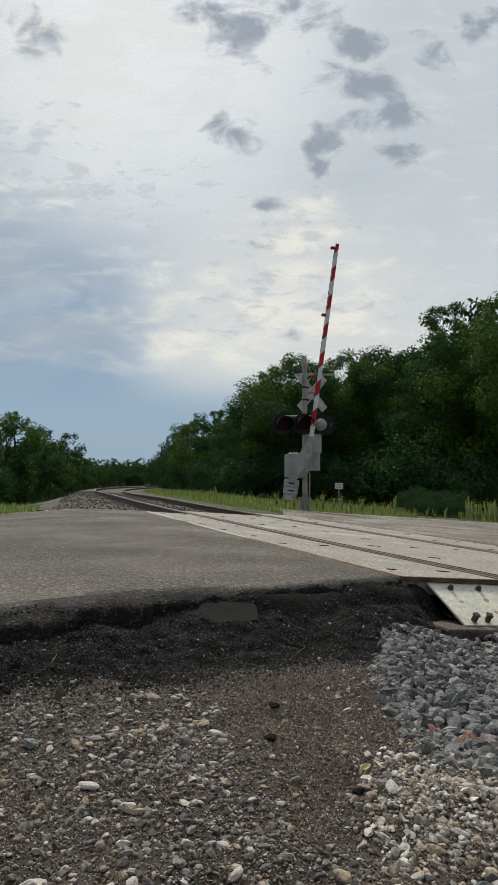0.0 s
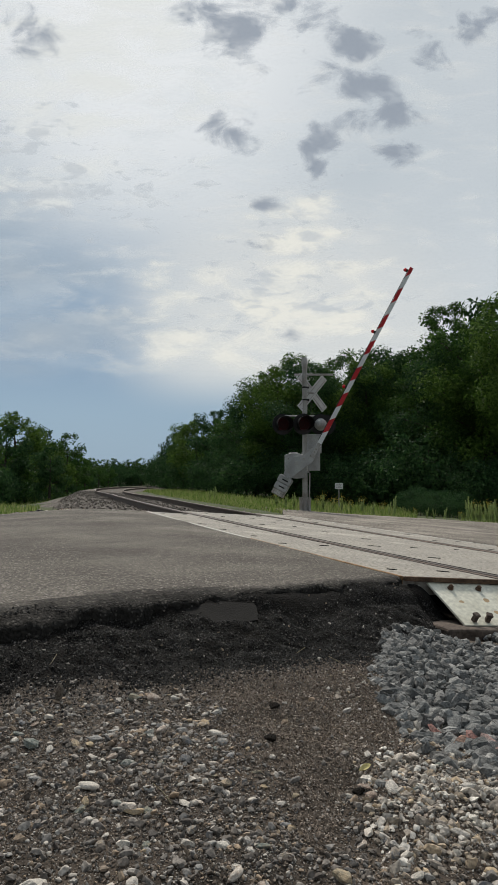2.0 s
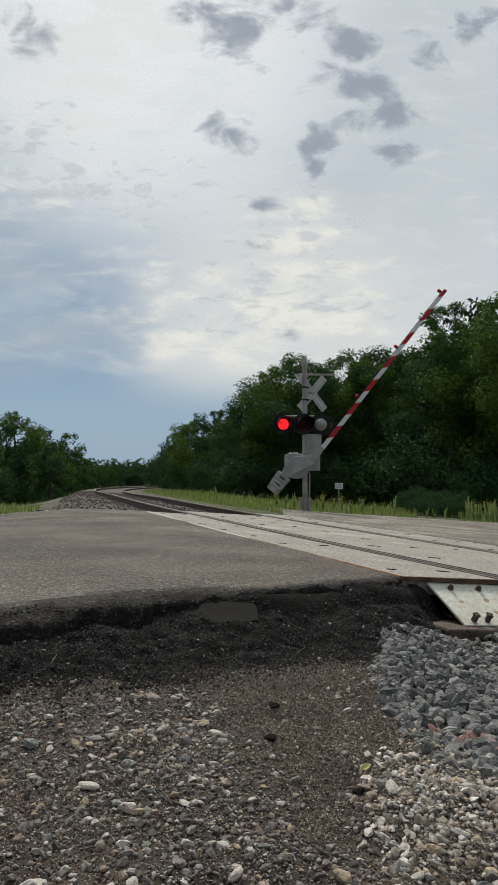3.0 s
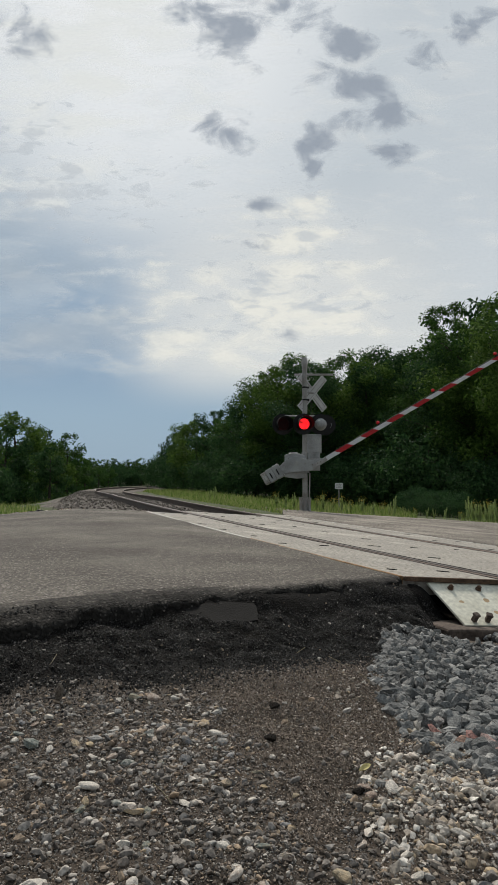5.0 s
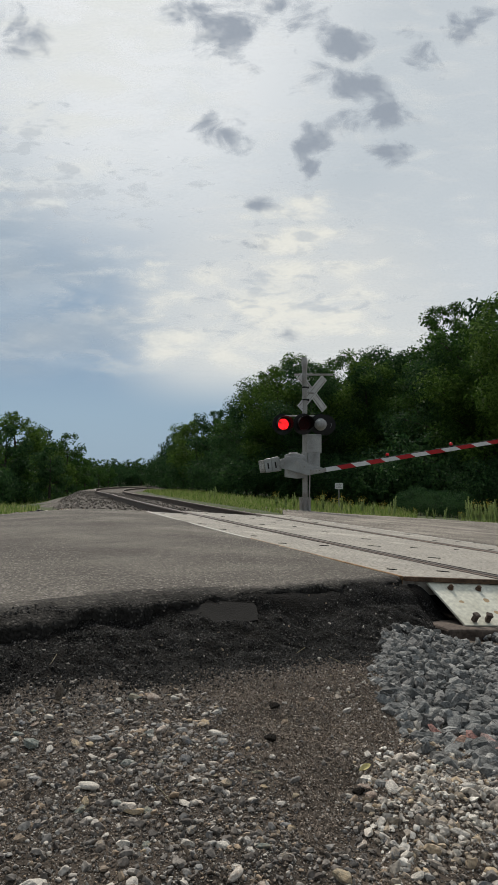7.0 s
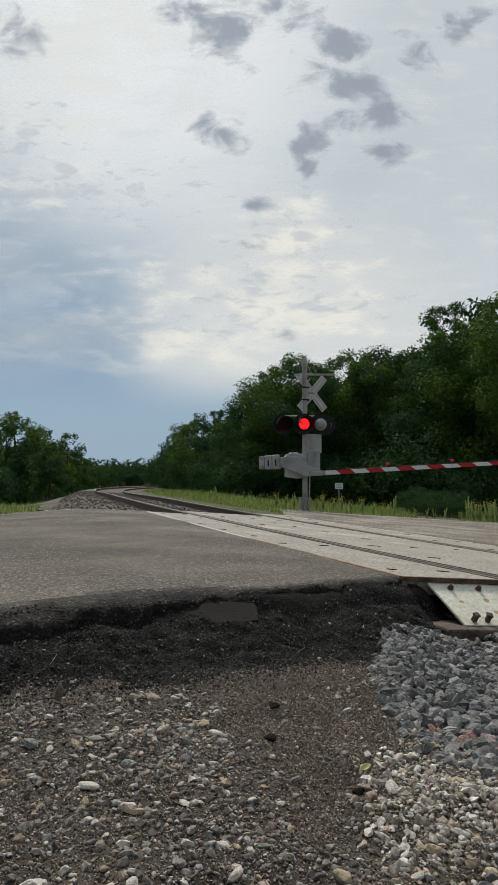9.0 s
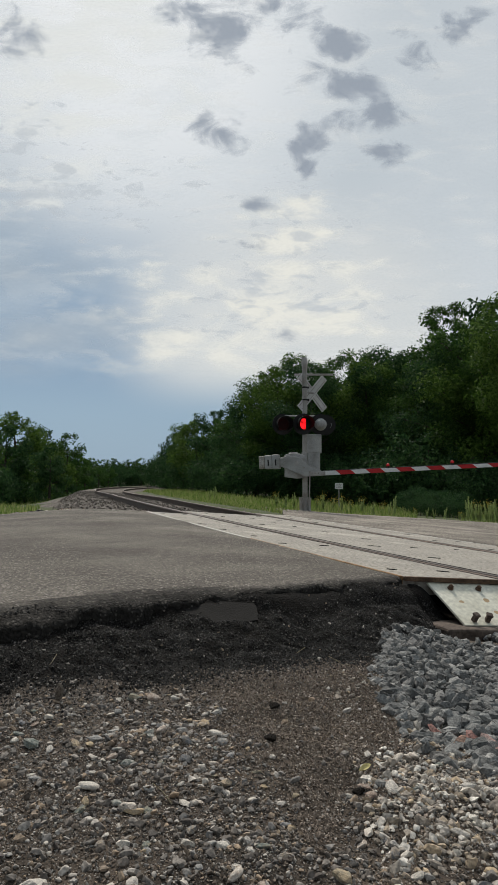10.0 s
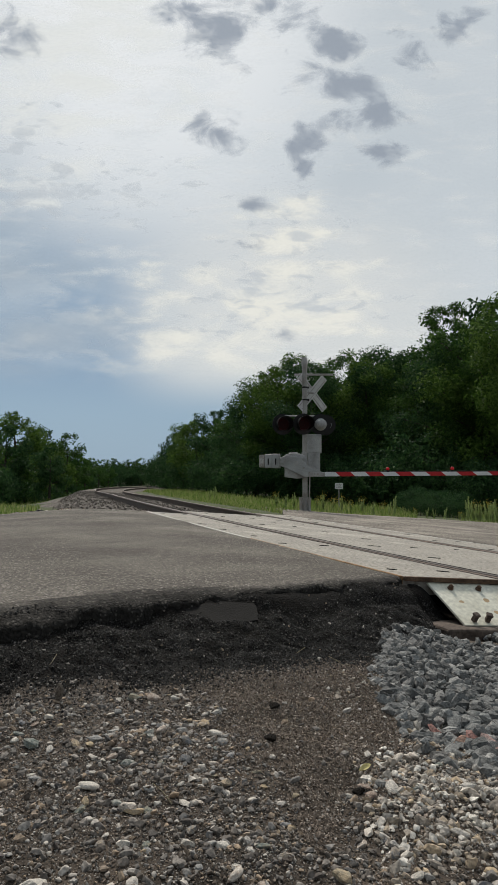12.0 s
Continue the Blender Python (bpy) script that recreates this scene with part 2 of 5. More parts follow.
def sheer(m, k):
    """Lets light through thin leaves."""
    nt = m.node_tree
    b, out = nt.nodes["Principled BSDF"], nt.nodes["Material Output"]
    t, x = nt.nodes.new("ShaderNodeBsdfTranslucent"), nt.nodes.new("ShaderNodeMixShader")
    x.inputs[0].default_value = k
    nt.links.new(b.inputs["Base Color"].links[0].from_socket, t.inputs["Color"])
    nt.links.new(b.outputs[0], x.inputs[1])
    nt.links.new(t.outputs[0], x.inputs[2])
    nt.links.new(x.outputs[0], out.inputs["Surface"])


def uneven_glow(m, scale, low, high):
    """A lens lights unevenly over its face."""
    nt = m.node_tree
    n, r = nt.nodes.new("ShaderNodeTexNoise"), nt.nodes.new("ShaderNodeMapRange")
    n.inputs["Scale"].default_value, n.inputs["Detail"].default_value = scale, 2
    r.inputs["From Min"].default_value, r.inputs["From Max"].default_value = 0.38, 0.56
    r.inputs["To Min"].default_value, r.inputs["To Max"].default_value = low, high
    nt.links.new(nt.nodes["Texture Coordinate"].outputs["Object"], n.inputs["Vector"])
    nt.links.new(n.outputs["Fac"], r.inputs["Value"])
    nt.links.new(r.outputs["Result"], nt.nodes["Principled BSDF"].inputs["Emission Strength"])


uneven_glow(LITLENS, 9.0, 0.25, 1.5)
for leafy in (LEAFA, LEAFB, LEAFC, GRASSY, WEED):
    leafy.node_tree.nodes["Principled BSDF"].inputs["Specular IOR Level"].default_value = 0.08
    sheer(leafy, 0.4)
CLOD = mat("dark_clod", [(0.014, 0.011, 0.009), (0.03, 0.024, 0.019)], 40, 160, 0.95, 1.0, dist=0.004, spec=0.1)
LEAFY = mat("yellow_fallen_leaf", [(0.5, 0.42, 0.16), (0.62, 0.54, 0.25)], 20, 90, 0.7, 0.2)
STRAW = mat("dry_straw", [(0.3, 0.25, 0.16), (0.42, 0.36, 0.24)], 20, 90, 0.9, 0.1)


# ---------------------------------------------------------------- mesh helpers
def part(name, bm, material, parent=None, label="", smooth=False, kind=""):
    me = bpy.data.meshes.new(name)
    bm.to_mesh(me)
    bm.free()
    return part_mesh(name, me, material, parent, label, smooth, kind)


def part_mesh(name, me, material, parent=None, label="", smooth=False, kind=""):
    if material is not None and not me.materials:
        me.materials.append(material)
    if smooth:
        me.polygons.foreach_set("use_smooth", [True] * len(me.polygons))
    ob = new(name, me)
    if parent is not None:
        ob.parent = parent
    if label or kind:
        tagged(ob, label=label, kind=kind)
    return ob


def empty(name, m, label, category, group="", kind=""):
    e = new(name)
    e.empty_display_size = 0.1
    e.matrix_world = m
    return tagged(e, label, category, group, kind)


def box(bm, c, s, bevel=0.0, m=None):
    """Adds a box with centre c and size s."""
    r = bmesh.ops.create_cube(bm, size=1.0)
    vs = r["verts"]
    for v in vs:
        v.co = Vector((v.co.x * s[0] + c[0], v.co.y * s[1] + c[1], v.co.z * s[2] + c[2]))
    if bevel:
        es = {e for v in vs for e in v.link_edges}
        r2 = bmesh.ops.bevel(bm, geom=list(es), offset=bevel, segments=2, affect="EDGES", profile=0.5)
        vs = list({v for f in r2["faces"] for v in f.verts} | {v for v in vs if v.is_valid})
    if m is not None:
        for v in vs:
            v.co = m @ v.co
    return bm


def rod(bm, p0, p1, r0, r1=None, seg=12, caps=True):
    p0, p1 = Vector(p0), Vector(p1)
    r1 = r0 if r1 is None else r1
    d = p1 - p0
    m = Matrix.Translation((p0 + p1) / 2) @ d.to_track_quat("Z", "Y").to_matrix().to_4x4()
    bmesh.ops.create_cone(bm, cap_ends=caps, segments=seg, radius1=r0, radius2=max(r1, 1e-5), depth=d.length, matrix=m)
    return bm


def prism(bm, outline, y0, y1, bevel=0.0):
    """A plate: an outline in x and z, thick from y0 to y1."""
    a = [bm.verts.new((x, y0, z)) for x, z in outline]
    b = [bm.verts.new((x, y1, z)) for x, z in outline]
    n = len(a)
    fs = [bm.faces.new(a), bm.faces.new(b[::-1])]
    for i in range(n):
        fs.append(bm.faces.new((a[i], b[i], b[(i + 1) % n], a[(i + 1) % n])))
    bmesh.ops.recalc_face_normals(bm, faces=fs)
    if bevel:
        bmesh.ops.bevel(bm, geom=list({e for f in fs for e in f.edges}), offset=bevel, segments=2, affect="EDGES", profile=0.5)
    return bm


def B():
    return bmesh.new()


def mesh_np(name, verts, faces):
    me = bpy.data.meshes.new(name)
    me.from_pydata(np.asarray(verts, dtype=float).tolist(), [], [tuple(f) for f in np.asarray(faces).tolist()])
    me.update()
    return me


def sstep(x, a, b):
    t = np.clip((np.asarray(x, dtype=float) - a) / (b - a), 0, 1)
    return t * t * (3 - 2 * t)


def vnoise(x, y, seed=0):
    """Smooth value noise on the plan, about -1..1."""
    x, y = np.asarray(x, dtype=float), np.asarray(y, dtype=float)
    xi, yi = np.floor(x).astype(np.int64), np.floor(y).astype(np.int64)
    fx, fy = x - xi, y - yi
    fx, fy = fx * fx * (3 - 2 * fx), fy * fy * (3 - 2 * fy)

    def h(i, j):
        n = (i * 374761393 + j * 668265263 + seed * 1442695041) & 0x7FFFFFFF
        n = ((n ^ (n >> 13)) * 1274126177) & 0x7FFFFFFF
        return ((n ^ (n >> 16)) & 0xFFFF) / 32767.5 - 1.0
    return (h(xi, yi) * (1 - fx) + h(xi + 1, yi) * fx) * (1 - fy) + (h(xi, yi + 1) * (1 - fx) + h(xi + 1, yi + 1) * fx) * fy


# ---------------------------------------------------------------- the plan
# Track: a curve of 260 m radius to the right, banked; s runs away along it from the near end of the crossing,
# o is the offset to the right of its centre line.
BANK = 0.0775
HEAD0 = radians(19.0)
RADIUS = 260.0
C0 = (2.037, 3.912)
PANEL_LEN = 6.6
U = (0.949, 0.314)


def track_xy(s, o):
    s, o = np.asarray(s, dtype=float), np.asarray(o, dtype=float)
    h = HEAD0 - s / RADIUS
    # centre of the circle lies to the right
    cx, cy = C0[0] + RADIUS * math.cos(HEAD0), C0[1] + RADIUS * math.sin(HEAD0)
    r = RADIUS - o
    return cx - r * np.cos(h), cy - r * np.sin(h)


def track_so(x, y):
    cx, cy = C0[0] + RADIUS * math.cos(HEAD0), C0[1] + RADIUS * math.sin(HEAD0)
    dx, dy = cx - np.asarray(x, dtype=float), cy - np.asarray(y, dtype=float)
    h = np.arctan2(dy, dx)
    return (HEAD0 - h) * RADIUS, RADIUS - np.hypot(dx, dy)


def track_z(s, o):
    """Height of the plane of the rail heads."""
    s = np.asarray(s, dtype=float)
    return -0.078 - BANK * np.asarray(o, dtype=float) - 0.012 * np.maximum(0, s - 18)


def tpoint(s, o, up=0.0):
    x, y = track_xy(s, o)
    return Vector((float(x), float(y), float(track_z(s, o)) + up))


# broken edge of the asphalt on the near side, in plan
EDGE = [(-9.0, -4.0), (-2.4, 1.05), (-0.785, 2.33), (-0.39, 2.65), (0.13, 2.86), (0.69, 3.46)]


def edge_dist(x, y):
    """Signed distance from the broken edge: positive on the gravel side."""
    x, y = np.asarray(x, dtype=float), np.asarray(y, dtype=float)
    best = np.full(np.broadcast(x, y).shape, 1e9)
    sign = np.ones_like(best)
    pts = EDGE + [tuple(float(v) for v in track_xy(0, 30))]
    for (x0, y0), (x1, y1) in zip(pts[:-1], pts[1:]):
        dx, dy = x1 - x0, y1 - y0
        t = np.clip(((x - x0) * dx + (y - y0) * dy) / (dx * dx + dy * dy), 0, 1)
        d = np.hypot(x - x0 - t * dx, y - y0 - t * dy)
        sd = np.where((x - x0) * dy - (y - y0) * dx > 0, 1.0, -1.0)
        hit = d < best
        best, sign = np.where(hit, d, best), np.where(hit, sd, sign)
    return best * sign


def road_z(x, y):
    """Top of the asphalt: the banked plane of the crossing, levelling off away from the track."""
    x, y = np.asarray(x, dtype=float), np.asarray(y, dtype=float)
    a = U[0] * x + U[1] * y
    soft = 0.9 + 0.35 * np.logaddexp(0, (a - 0.9) / 0.35)
    z = 0.166 - BANK * soft
    z = z - 0.014 * np.maximum(0, y - 2.5) * sstep(-a, -1.2, 0.6)
    s, o = track_so(x, y)
    z = z - 0.012 * np.maximum(0, o - 3.2) + 0.032 * np.maximum(0, a - 8)
    return z


FAR_EDGE = [(-30.0, 3.0), (-8.0, 7.6), (-3.05, 9.0), (-1.31, 9.75)]


def base_z(x, y):
    """Gravel and fields without the asphalt or the track bed."""
    x, y = np.asarray(x, dtype=float), np.asarray(y, dtype=float)
    z = -0.055 - 0.03 * sstep(x, -0.2, 0.6) - 0.115 * sstep(x, 0.42, 0.95) * sstep(y, 1.5, 2.6)
    far = -0.40 * sstep(y, 6, 21) - 0.35 * sstep(y, 20, 40) - 0.5 * sstep(y, 40, 120)
    s, o = track_so(x, y)
    z = z + far - 1.1 * sstep(y, 14, 58) * sstep(-o, 2.5, 6)
    fl = np.interp(x, [p[0] for p in FAR_EDGE], [p[1] for p in FAR_EDGE])
    z = np.where((o < -1.4) & (y > fl - 0.3) & (y < fl + 6), np.maximum(z, road_z(x, y) - 0.03 - 0.05 * np.maximum(0, y - fl)), z)
    beyond = np.maximum(road_z(x, y) - 0.03, -1.25)
    return np.where((o > 1.4) & (y < 60) & (y > -20), np.minimum(z, beyond) * sstep(y, 40, 60) + beyond * (1 - sstep(y, 40, 60)), z)


def bed_z(x, y):
    """Ballast bed of the track with its shoulders."""
    s, o = track_so(x, y)
    z = track_z(s, o) - np.where(s < 0.3, 0.225, 0.13)
    z = z - np.where(s > 5, 0.56, 0.5) * np.maximum(0, np.abs(o) - np.where(s > 5, 1.5, 1.75))
    return np.where((s > 60 * 4) | (s < -60), -9.0, z)




def ballast_edge(y):
    return np.interp(y, [1.30, 1.42, 1.52, 1.66, 2.1, 2.6, 3.0, 3.4], [0.62, 0.50, 0.40, 0.36, 0.35, 0.48, 0.66, 0.8])


def foot_dist(x, y):
    """Distance from the broken edge, bent so that the black slope's foot lies where it does."""
    return edge_dist(x, y) + 0.10 * sstep(-np.asarray(x), 0.25, 0.6) - 0.07 * sstep(-np.asarray(x), -0.25, 0.0) * sstep(np.asarray(x), -0.3, -0.12)


def roll(d):
    """How far the shoulder of the asphalt bends down, by the distance d past its old edge."""
    return 1.1 * np.maximum(0, np.minimum(d, 0.16) + 0.05) ** 2


def ground_z(x, y):
    x, y = np.asarray(x, dtype=float), np.asarray(y, dtype=float)
    s, o = track_so(x, y)
    b = base_z(x, y)
    lumps = 0.012 * vnoise(x * 4, y * 4, 1) + 0.007 * vnoise(x * 11, y * 11, 2) + 0.004 * vnoise(x * 29, y * 29, 3)
    near = sstep(-y, -9, -5)
    z = np.where((np.abs(o) < 1.42) & (s < 0.3) & (s > -30), bed_z(x, y), np.maximum(b, bed_z(x, y)))
    d = edge_dist(x, y)
    jag = 0.05 * vnoise(x * 3.3, y * 3.3, 5) + 0.03 * vnoise(x * 9, y * 9, 6)
    face = sstep(d + jag, 0.03, 0.57) * 0.80 + 0.20 * sstep(d + jag * 0.6, 0.08, 0.15)
    left = sstep(ballast_edge(y) + 0.20 - x, 0.0, 0.24)
    crest = road_z(x, y) - 0.014 - roll(d)
    rough_slope = 0.010 * vnoise(x * 17, y * 17, 51) + 0.008 * vnoise(x * 33, y * 33, 52)
    slope = crest * (1 - face) + z * face + rough_slope * sstep(d, 0.11, 0.2) * (1 - sstep(d, 0.4, 0.6))
    z = np.where(d > -0.05, slope * left + z * (1 - left), z)
    # under the crossing and the road
    in_panel = (s > -0.02) & (s < PANEL_LEN + 0.02 + 1.04 * (o + 1.1)) & (np.abs(o) < 1.5)
    road = (d <= -0.05) & (s < PANEL_LEN + 30) & (y < 40)
    under = road_z(x, y) - 0.10
    z = np.where(road & on_road(x, y), under, z)
    z = np.where(in_panel, track_z(s, o) - 0.30, z)
    return z + lumps * near * np.where(road, 0.3, 1.0)


def on_road(x, y):
    """Plan of the two asphalt aprons."""
    x, y = np.asarray(x, dtype=float), np.asarray(y, dtype=float)
    s, o = track_so(x, y)
    far_left = np.interp(x, [p[0] for p in FAR_EDGE], [p[1] for p in FAR_EDGE])
    near_side = (o < -1.40) & (y < far_left) & (edge_dist(x, y) < 0)
    far_right = 19.0 - 0.40 * np.maximum(0, x - 2.2) - 0.9 * np.maximum(0, 1.0 - x)
    beyond = (o > np.interp(s, [8.9, 10, 12.5, 15.5], [1.4, 1.75, 2.6, 4.6])) & (y < far_right) & (s > -0.05 - 1.2 * (o - 1.4))
    return near_side | beyond


# ---------------------------------------------------------------- ground sheet
def axis(lo, hi, step, reach, grow=1.22):
    mid = list(np.arange(lo, hi + 1e-6, step))
    a, d = [], step
    x = lo
    while x > -reach:
        d *= grow
        x -= d
        a.append(x)
    b, d = [], step
    x = hi
    while x < reach:
        d *= grow
        x += d
        b.append(x)
    return np.array(a[::-1] + mid + b)


def grid_faces(nx, ny):
    i, j = np.meshgrid(np.arange(nx - 1), np.arange(ny - 1), indexing="ij")
    k = (i * ny + j).ravel()
    return np.stack([k, k + ny, k + ny + 1, k + 1], 1)


def build_ground():
    xs, ys = axis(-1.2, 1.3, 0.016, 3500, 1.14), axis(0.85, 3.7, 0.016, 3500, 1.09)
    X, Y = np.meshgrid(xs, ys, indexing="ij")
    Z = ground_z(X, Y)
    S, O = track_so(X, Y)
    Z = np.where((S > PANEL_LEN) & (S < 130) & (np.abs(O) < 6) & (bed_z(X, Y) > base_z(X, Y) - 0.1), Z - 0.12, Z)
    f = grid_faces(len(xs), len(ys))
    v = np.stack([X.ravel(), Y.ravel(), Z.ravel()], 1)
    me = mesh_np("ground", v, f)
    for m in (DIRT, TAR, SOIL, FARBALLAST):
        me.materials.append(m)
    c = v[f].mean(1)
    s, o = track_so(c[:, 0], c[:, 1])
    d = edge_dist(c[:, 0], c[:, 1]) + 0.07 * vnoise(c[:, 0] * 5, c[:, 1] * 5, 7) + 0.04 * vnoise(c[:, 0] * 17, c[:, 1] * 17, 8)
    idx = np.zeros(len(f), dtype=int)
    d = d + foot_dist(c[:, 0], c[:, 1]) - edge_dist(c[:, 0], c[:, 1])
    # black slope below the broken edge, with the shade among its crumbs in the colour
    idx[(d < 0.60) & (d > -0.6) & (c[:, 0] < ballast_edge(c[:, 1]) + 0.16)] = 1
    far = (c[:, 1] > 6.5) | (c[:, 0] < -6) | (c[:, 0] > 9) | (c[:, 1] < -3)
    idx[far] = 2
    bed = bed_z(c[:, 0], c[:, 1]) > base_z(c[:, 0], c[:, 1]) - 0.02
    idx[bed & (np.abs(s) < 230) & (s > 5)] = 3
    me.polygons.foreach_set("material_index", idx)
    me.polygons.foreach_set("use_smooth", np.ones(len(f), dtype=bool))
    ob = new("ground", me)
    # finer sheet of the raised track bed beyond the crossing
    s, o = np.meshgrid(PANEL_LEN + 125 * np.linspace(0, 1, 260) ** 2, np.linspace(-6.0, 4.5, 90), indexing="ij")
    x, y = track_xy(s, o)
    bz, gz0 = bed_z(x, y), base_z(x, y)
    z = np.maximum(bz, gz0 - 0.06) + 0.02 * vnoise(x * 3, y * 3, 61) + 0.012 * vnoise(x * 9, y * 9, 62)
    z = np.where((s < PANEL_LEN + 1.04 * (o + 1.1) + 0.05) & (o > -1.35), z - 0.2, z)
    z = np.where(on_road(x, y), z - 0.3, z)
    bed = part_mesh("track_bed", mesh_np("track_bed", np.stack([x.ravel(), y.ravel(), z.ravel()], 1), grid_faces(260, 90)), FARBALLAST, smooth=True)
    tagged(bed, "brown stone bank that carries the track", "track bed", kind="structure")
    return tagged(ob, "brown dirt and gravel ground rising to grassy verges", "ground", kind="structure")


ground = build_ground()


# ---------------------------------------------------------------- asphalt
def resample(pts, n, power=1.0):
    p = np.array(pts, dtype=float)
    d = np.concatenate([[0], np.cumsum(np.hypot(*np.diff(p, axis=0).T))])
    t = np.linspace(0, 1, n) ** power * d[-1]
    return np.stack([np.interp(t, d, p[:, 0]), np.interp(t, d, p[:, 1])], 1)


def coons(bottom, top, left, right):
    """A net of points between four border lines (bottom and top left to right, left and right upwards)."""
    n, m = len(bottom), len(left)
    u, v = np.linspace(0, 1, n)[:, None, None], np.linspace(0, 1, m)[None, :, None]
    b, t, l, r = bottom[:, None], top[:, None], left[None], right[None]
    return (b * (1 - v) + t * v + l * (1 - u) + r * u
            - (bottom[0] * (1 - u) * (1 - v) + bottom[-1] * u * (1 - v) + top[0] * (1 - u) * v + top[-1] * u * v))


def apron(name, P, label, jag):
    n, m, _ = P.shape
    X, Y = P[..., 0].copy(), P[..., 1].copy()
    if jag:
        w = np.zeros(m)
        w[:4] = (1, 0.7, 0.4, 0.15)
        k = 0.035 * vnoise(X[:, 0] * 5, Y[:, 0] * 5, 11) + 0.02 * vnoise(X[:, 0] * 14, Y[:, 0] * 14, 12) + 0.012 * vnoise(X[:, 0] * 40, Y[:, 0] * 40, 13)
        k[-4:] *= 0.2
        X += 0.6 * k[:, None] * w
        Y -= k[:, None] * w
    Z = road_z(X, Y) + 0.004 * vnoise(X * 2, Y * 2, 14) * sstep(m - np.arange(m), 1, 4)[None]
    if jag:
        ed = edge_dist(X, Y)
        Z -= roll(ed) - (0.007 * vnoise(X * 24, Y * 24, 73) + 0.006 * vnoise(X * 47, Y * 47, 74)) * sstep(ed, -0.02, 0.06)
        Z[:, 0] -= 0.012
        Z[:, 1] -= 0.003
    top = np.stack([X, Y, Z], -1).reshape(-1, 3)
    f = grid_faces(n, m)
    rim = [i * m for i in range(n)] + [(n - 1) * m + j for j in range(1, m)] + [i * m + m - 1 for i in range(n - 2, -1, -1)] + [j for j in range(m - 2, 0, -1)]
    low = top[rim].copy()
    low[:, 2] -= 0.085
    low[:n, 1] -= 0.02 if jag else 0
    k0 = len(top)
    r = len(rim)
    skirt = np.array([[rim[i], rim[(i + 1) % r], k0 + (i + 1) % r, k0 + i] for i in range(r)])
    me = mesh_np(name, np.concatenate([top, low]), np.concatenate([f[:, ::-1], skirt]))
    bm = bmesh.new()
    bm.from_mesh(me)
    bmesh.ops.recalc_face_normals(bm, faces=bm.faces)
    if bm.faces[0].normal.z < 0:
        bmesh.ops.reverse_faces(bm, faces=bm.faces)
    bm.to_mesh(me)
    bm.free()
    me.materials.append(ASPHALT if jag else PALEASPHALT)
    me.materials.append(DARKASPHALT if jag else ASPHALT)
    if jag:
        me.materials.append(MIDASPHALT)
        me.materials.append(EDGEASPHALT)
    # the skirt is darkest; the top darkens in steps towards the broken edge
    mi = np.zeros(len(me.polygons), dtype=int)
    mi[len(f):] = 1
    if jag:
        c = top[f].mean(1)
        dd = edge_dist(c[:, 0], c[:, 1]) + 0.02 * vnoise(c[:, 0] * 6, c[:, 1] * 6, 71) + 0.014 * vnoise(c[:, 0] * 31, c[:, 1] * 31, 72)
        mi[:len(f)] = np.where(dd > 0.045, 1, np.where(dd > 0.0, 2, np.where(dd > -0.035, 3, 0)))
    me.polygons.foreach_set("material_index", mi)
    sm = np.ones(len(me.polygons), dtype=bool)
    sm[len(f):] = False
    me.polygons.foreach_set("use_smooth", sm)
    return tagged(new(name, me), label, "road", kind="structure")


def shoulder_reach(x):
    """How far the dark shoulder of the asphalt runs past its old edge."""
    return 0.095 * sstep(-x, -0.15, 0.55) + 0.035 * sstep(-x, -0.62, -0.2)


def build_roads():
    ss = np.linspace(0, PANEL_LEN, 60)
    ex, ey = track_xy(ss, np.full(60, -1.405))
    right = np.stack([ex, ey], 1)
    bottom = resample(EDGE[:-1] + [tuple(right[0])], 420)
    # more points towards the crossing
    bottom = resample([tuple(p) for p in bottom], 420, 0.45)
    # the dark shoulder reaches past the old edge, most where it has sagged
    reach = shoulder_reach(bottom[:, 0])
    bottom = bottom + reach[:, None] * np.array([[0.62, -0.78]])
    top = resample(FAR_EDGE[:-1] + [tuple(right[-1])], 420, 0.45)
    left = resample([tuple(bottom[0]), tuple(top[0])], 60)
    # rows closer together at the broken edge
    w = np.linspace(0, 1, 60) ** 1.6
    right = np.stack([np.interp(w, np.linspace(0, 1, 60), right[:, k]) for k in (0, 1)], 1)
    left = np.stack([np.interp(w, np.linspace(0, 1, 60), left[:, k]) for k in (0, 1)], 1)
    n, m = 420, 60
    u = np.linspace(0, 1, n)[:, None, None]
    v = w[None, :, None]
    P = (bottom[:, None] * (1 - v) + top[:, None] * v + left[None] * (1 - u) + right[None] * u
         - (bottom[0] * (1 - u) * (1 - v) + bottom[-1] * u * (1 - v) + top[0] * (1 - u) * v + top[-1] * u * v))
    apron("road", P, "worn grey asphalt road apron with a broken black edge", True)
    lx, ly = track_xy(ss * 8.9 / PANEL_LEN, np.full(60, 1.405))
    lft = resample([tuple(p) for p in np.stack([lx, ly], 1)] + [tuple(float(k) for k in track_xy(10.0, 1.75)), tuple(float(k) for k in track_xy(12.5, 2.6)), (0.3, 19.3)], 60)
    btm = resample([tuple(lft[0]), (12.0, 1.5), (30.0, -4.0)], 60)
    tp = resample([(0.3, 19.3), (3.2, 18.9), (6.6, 18.2), (12.0, 16.2), (30.0, 10.0)], 60)
    rgt = resample([tuple(btm[-1]), tuple(tp[-1])], 60)
    apron("road_beyond", coons(btm, tp, lft, rgt), "worn grey asphalt road beyond the rails", False)


build_roads()


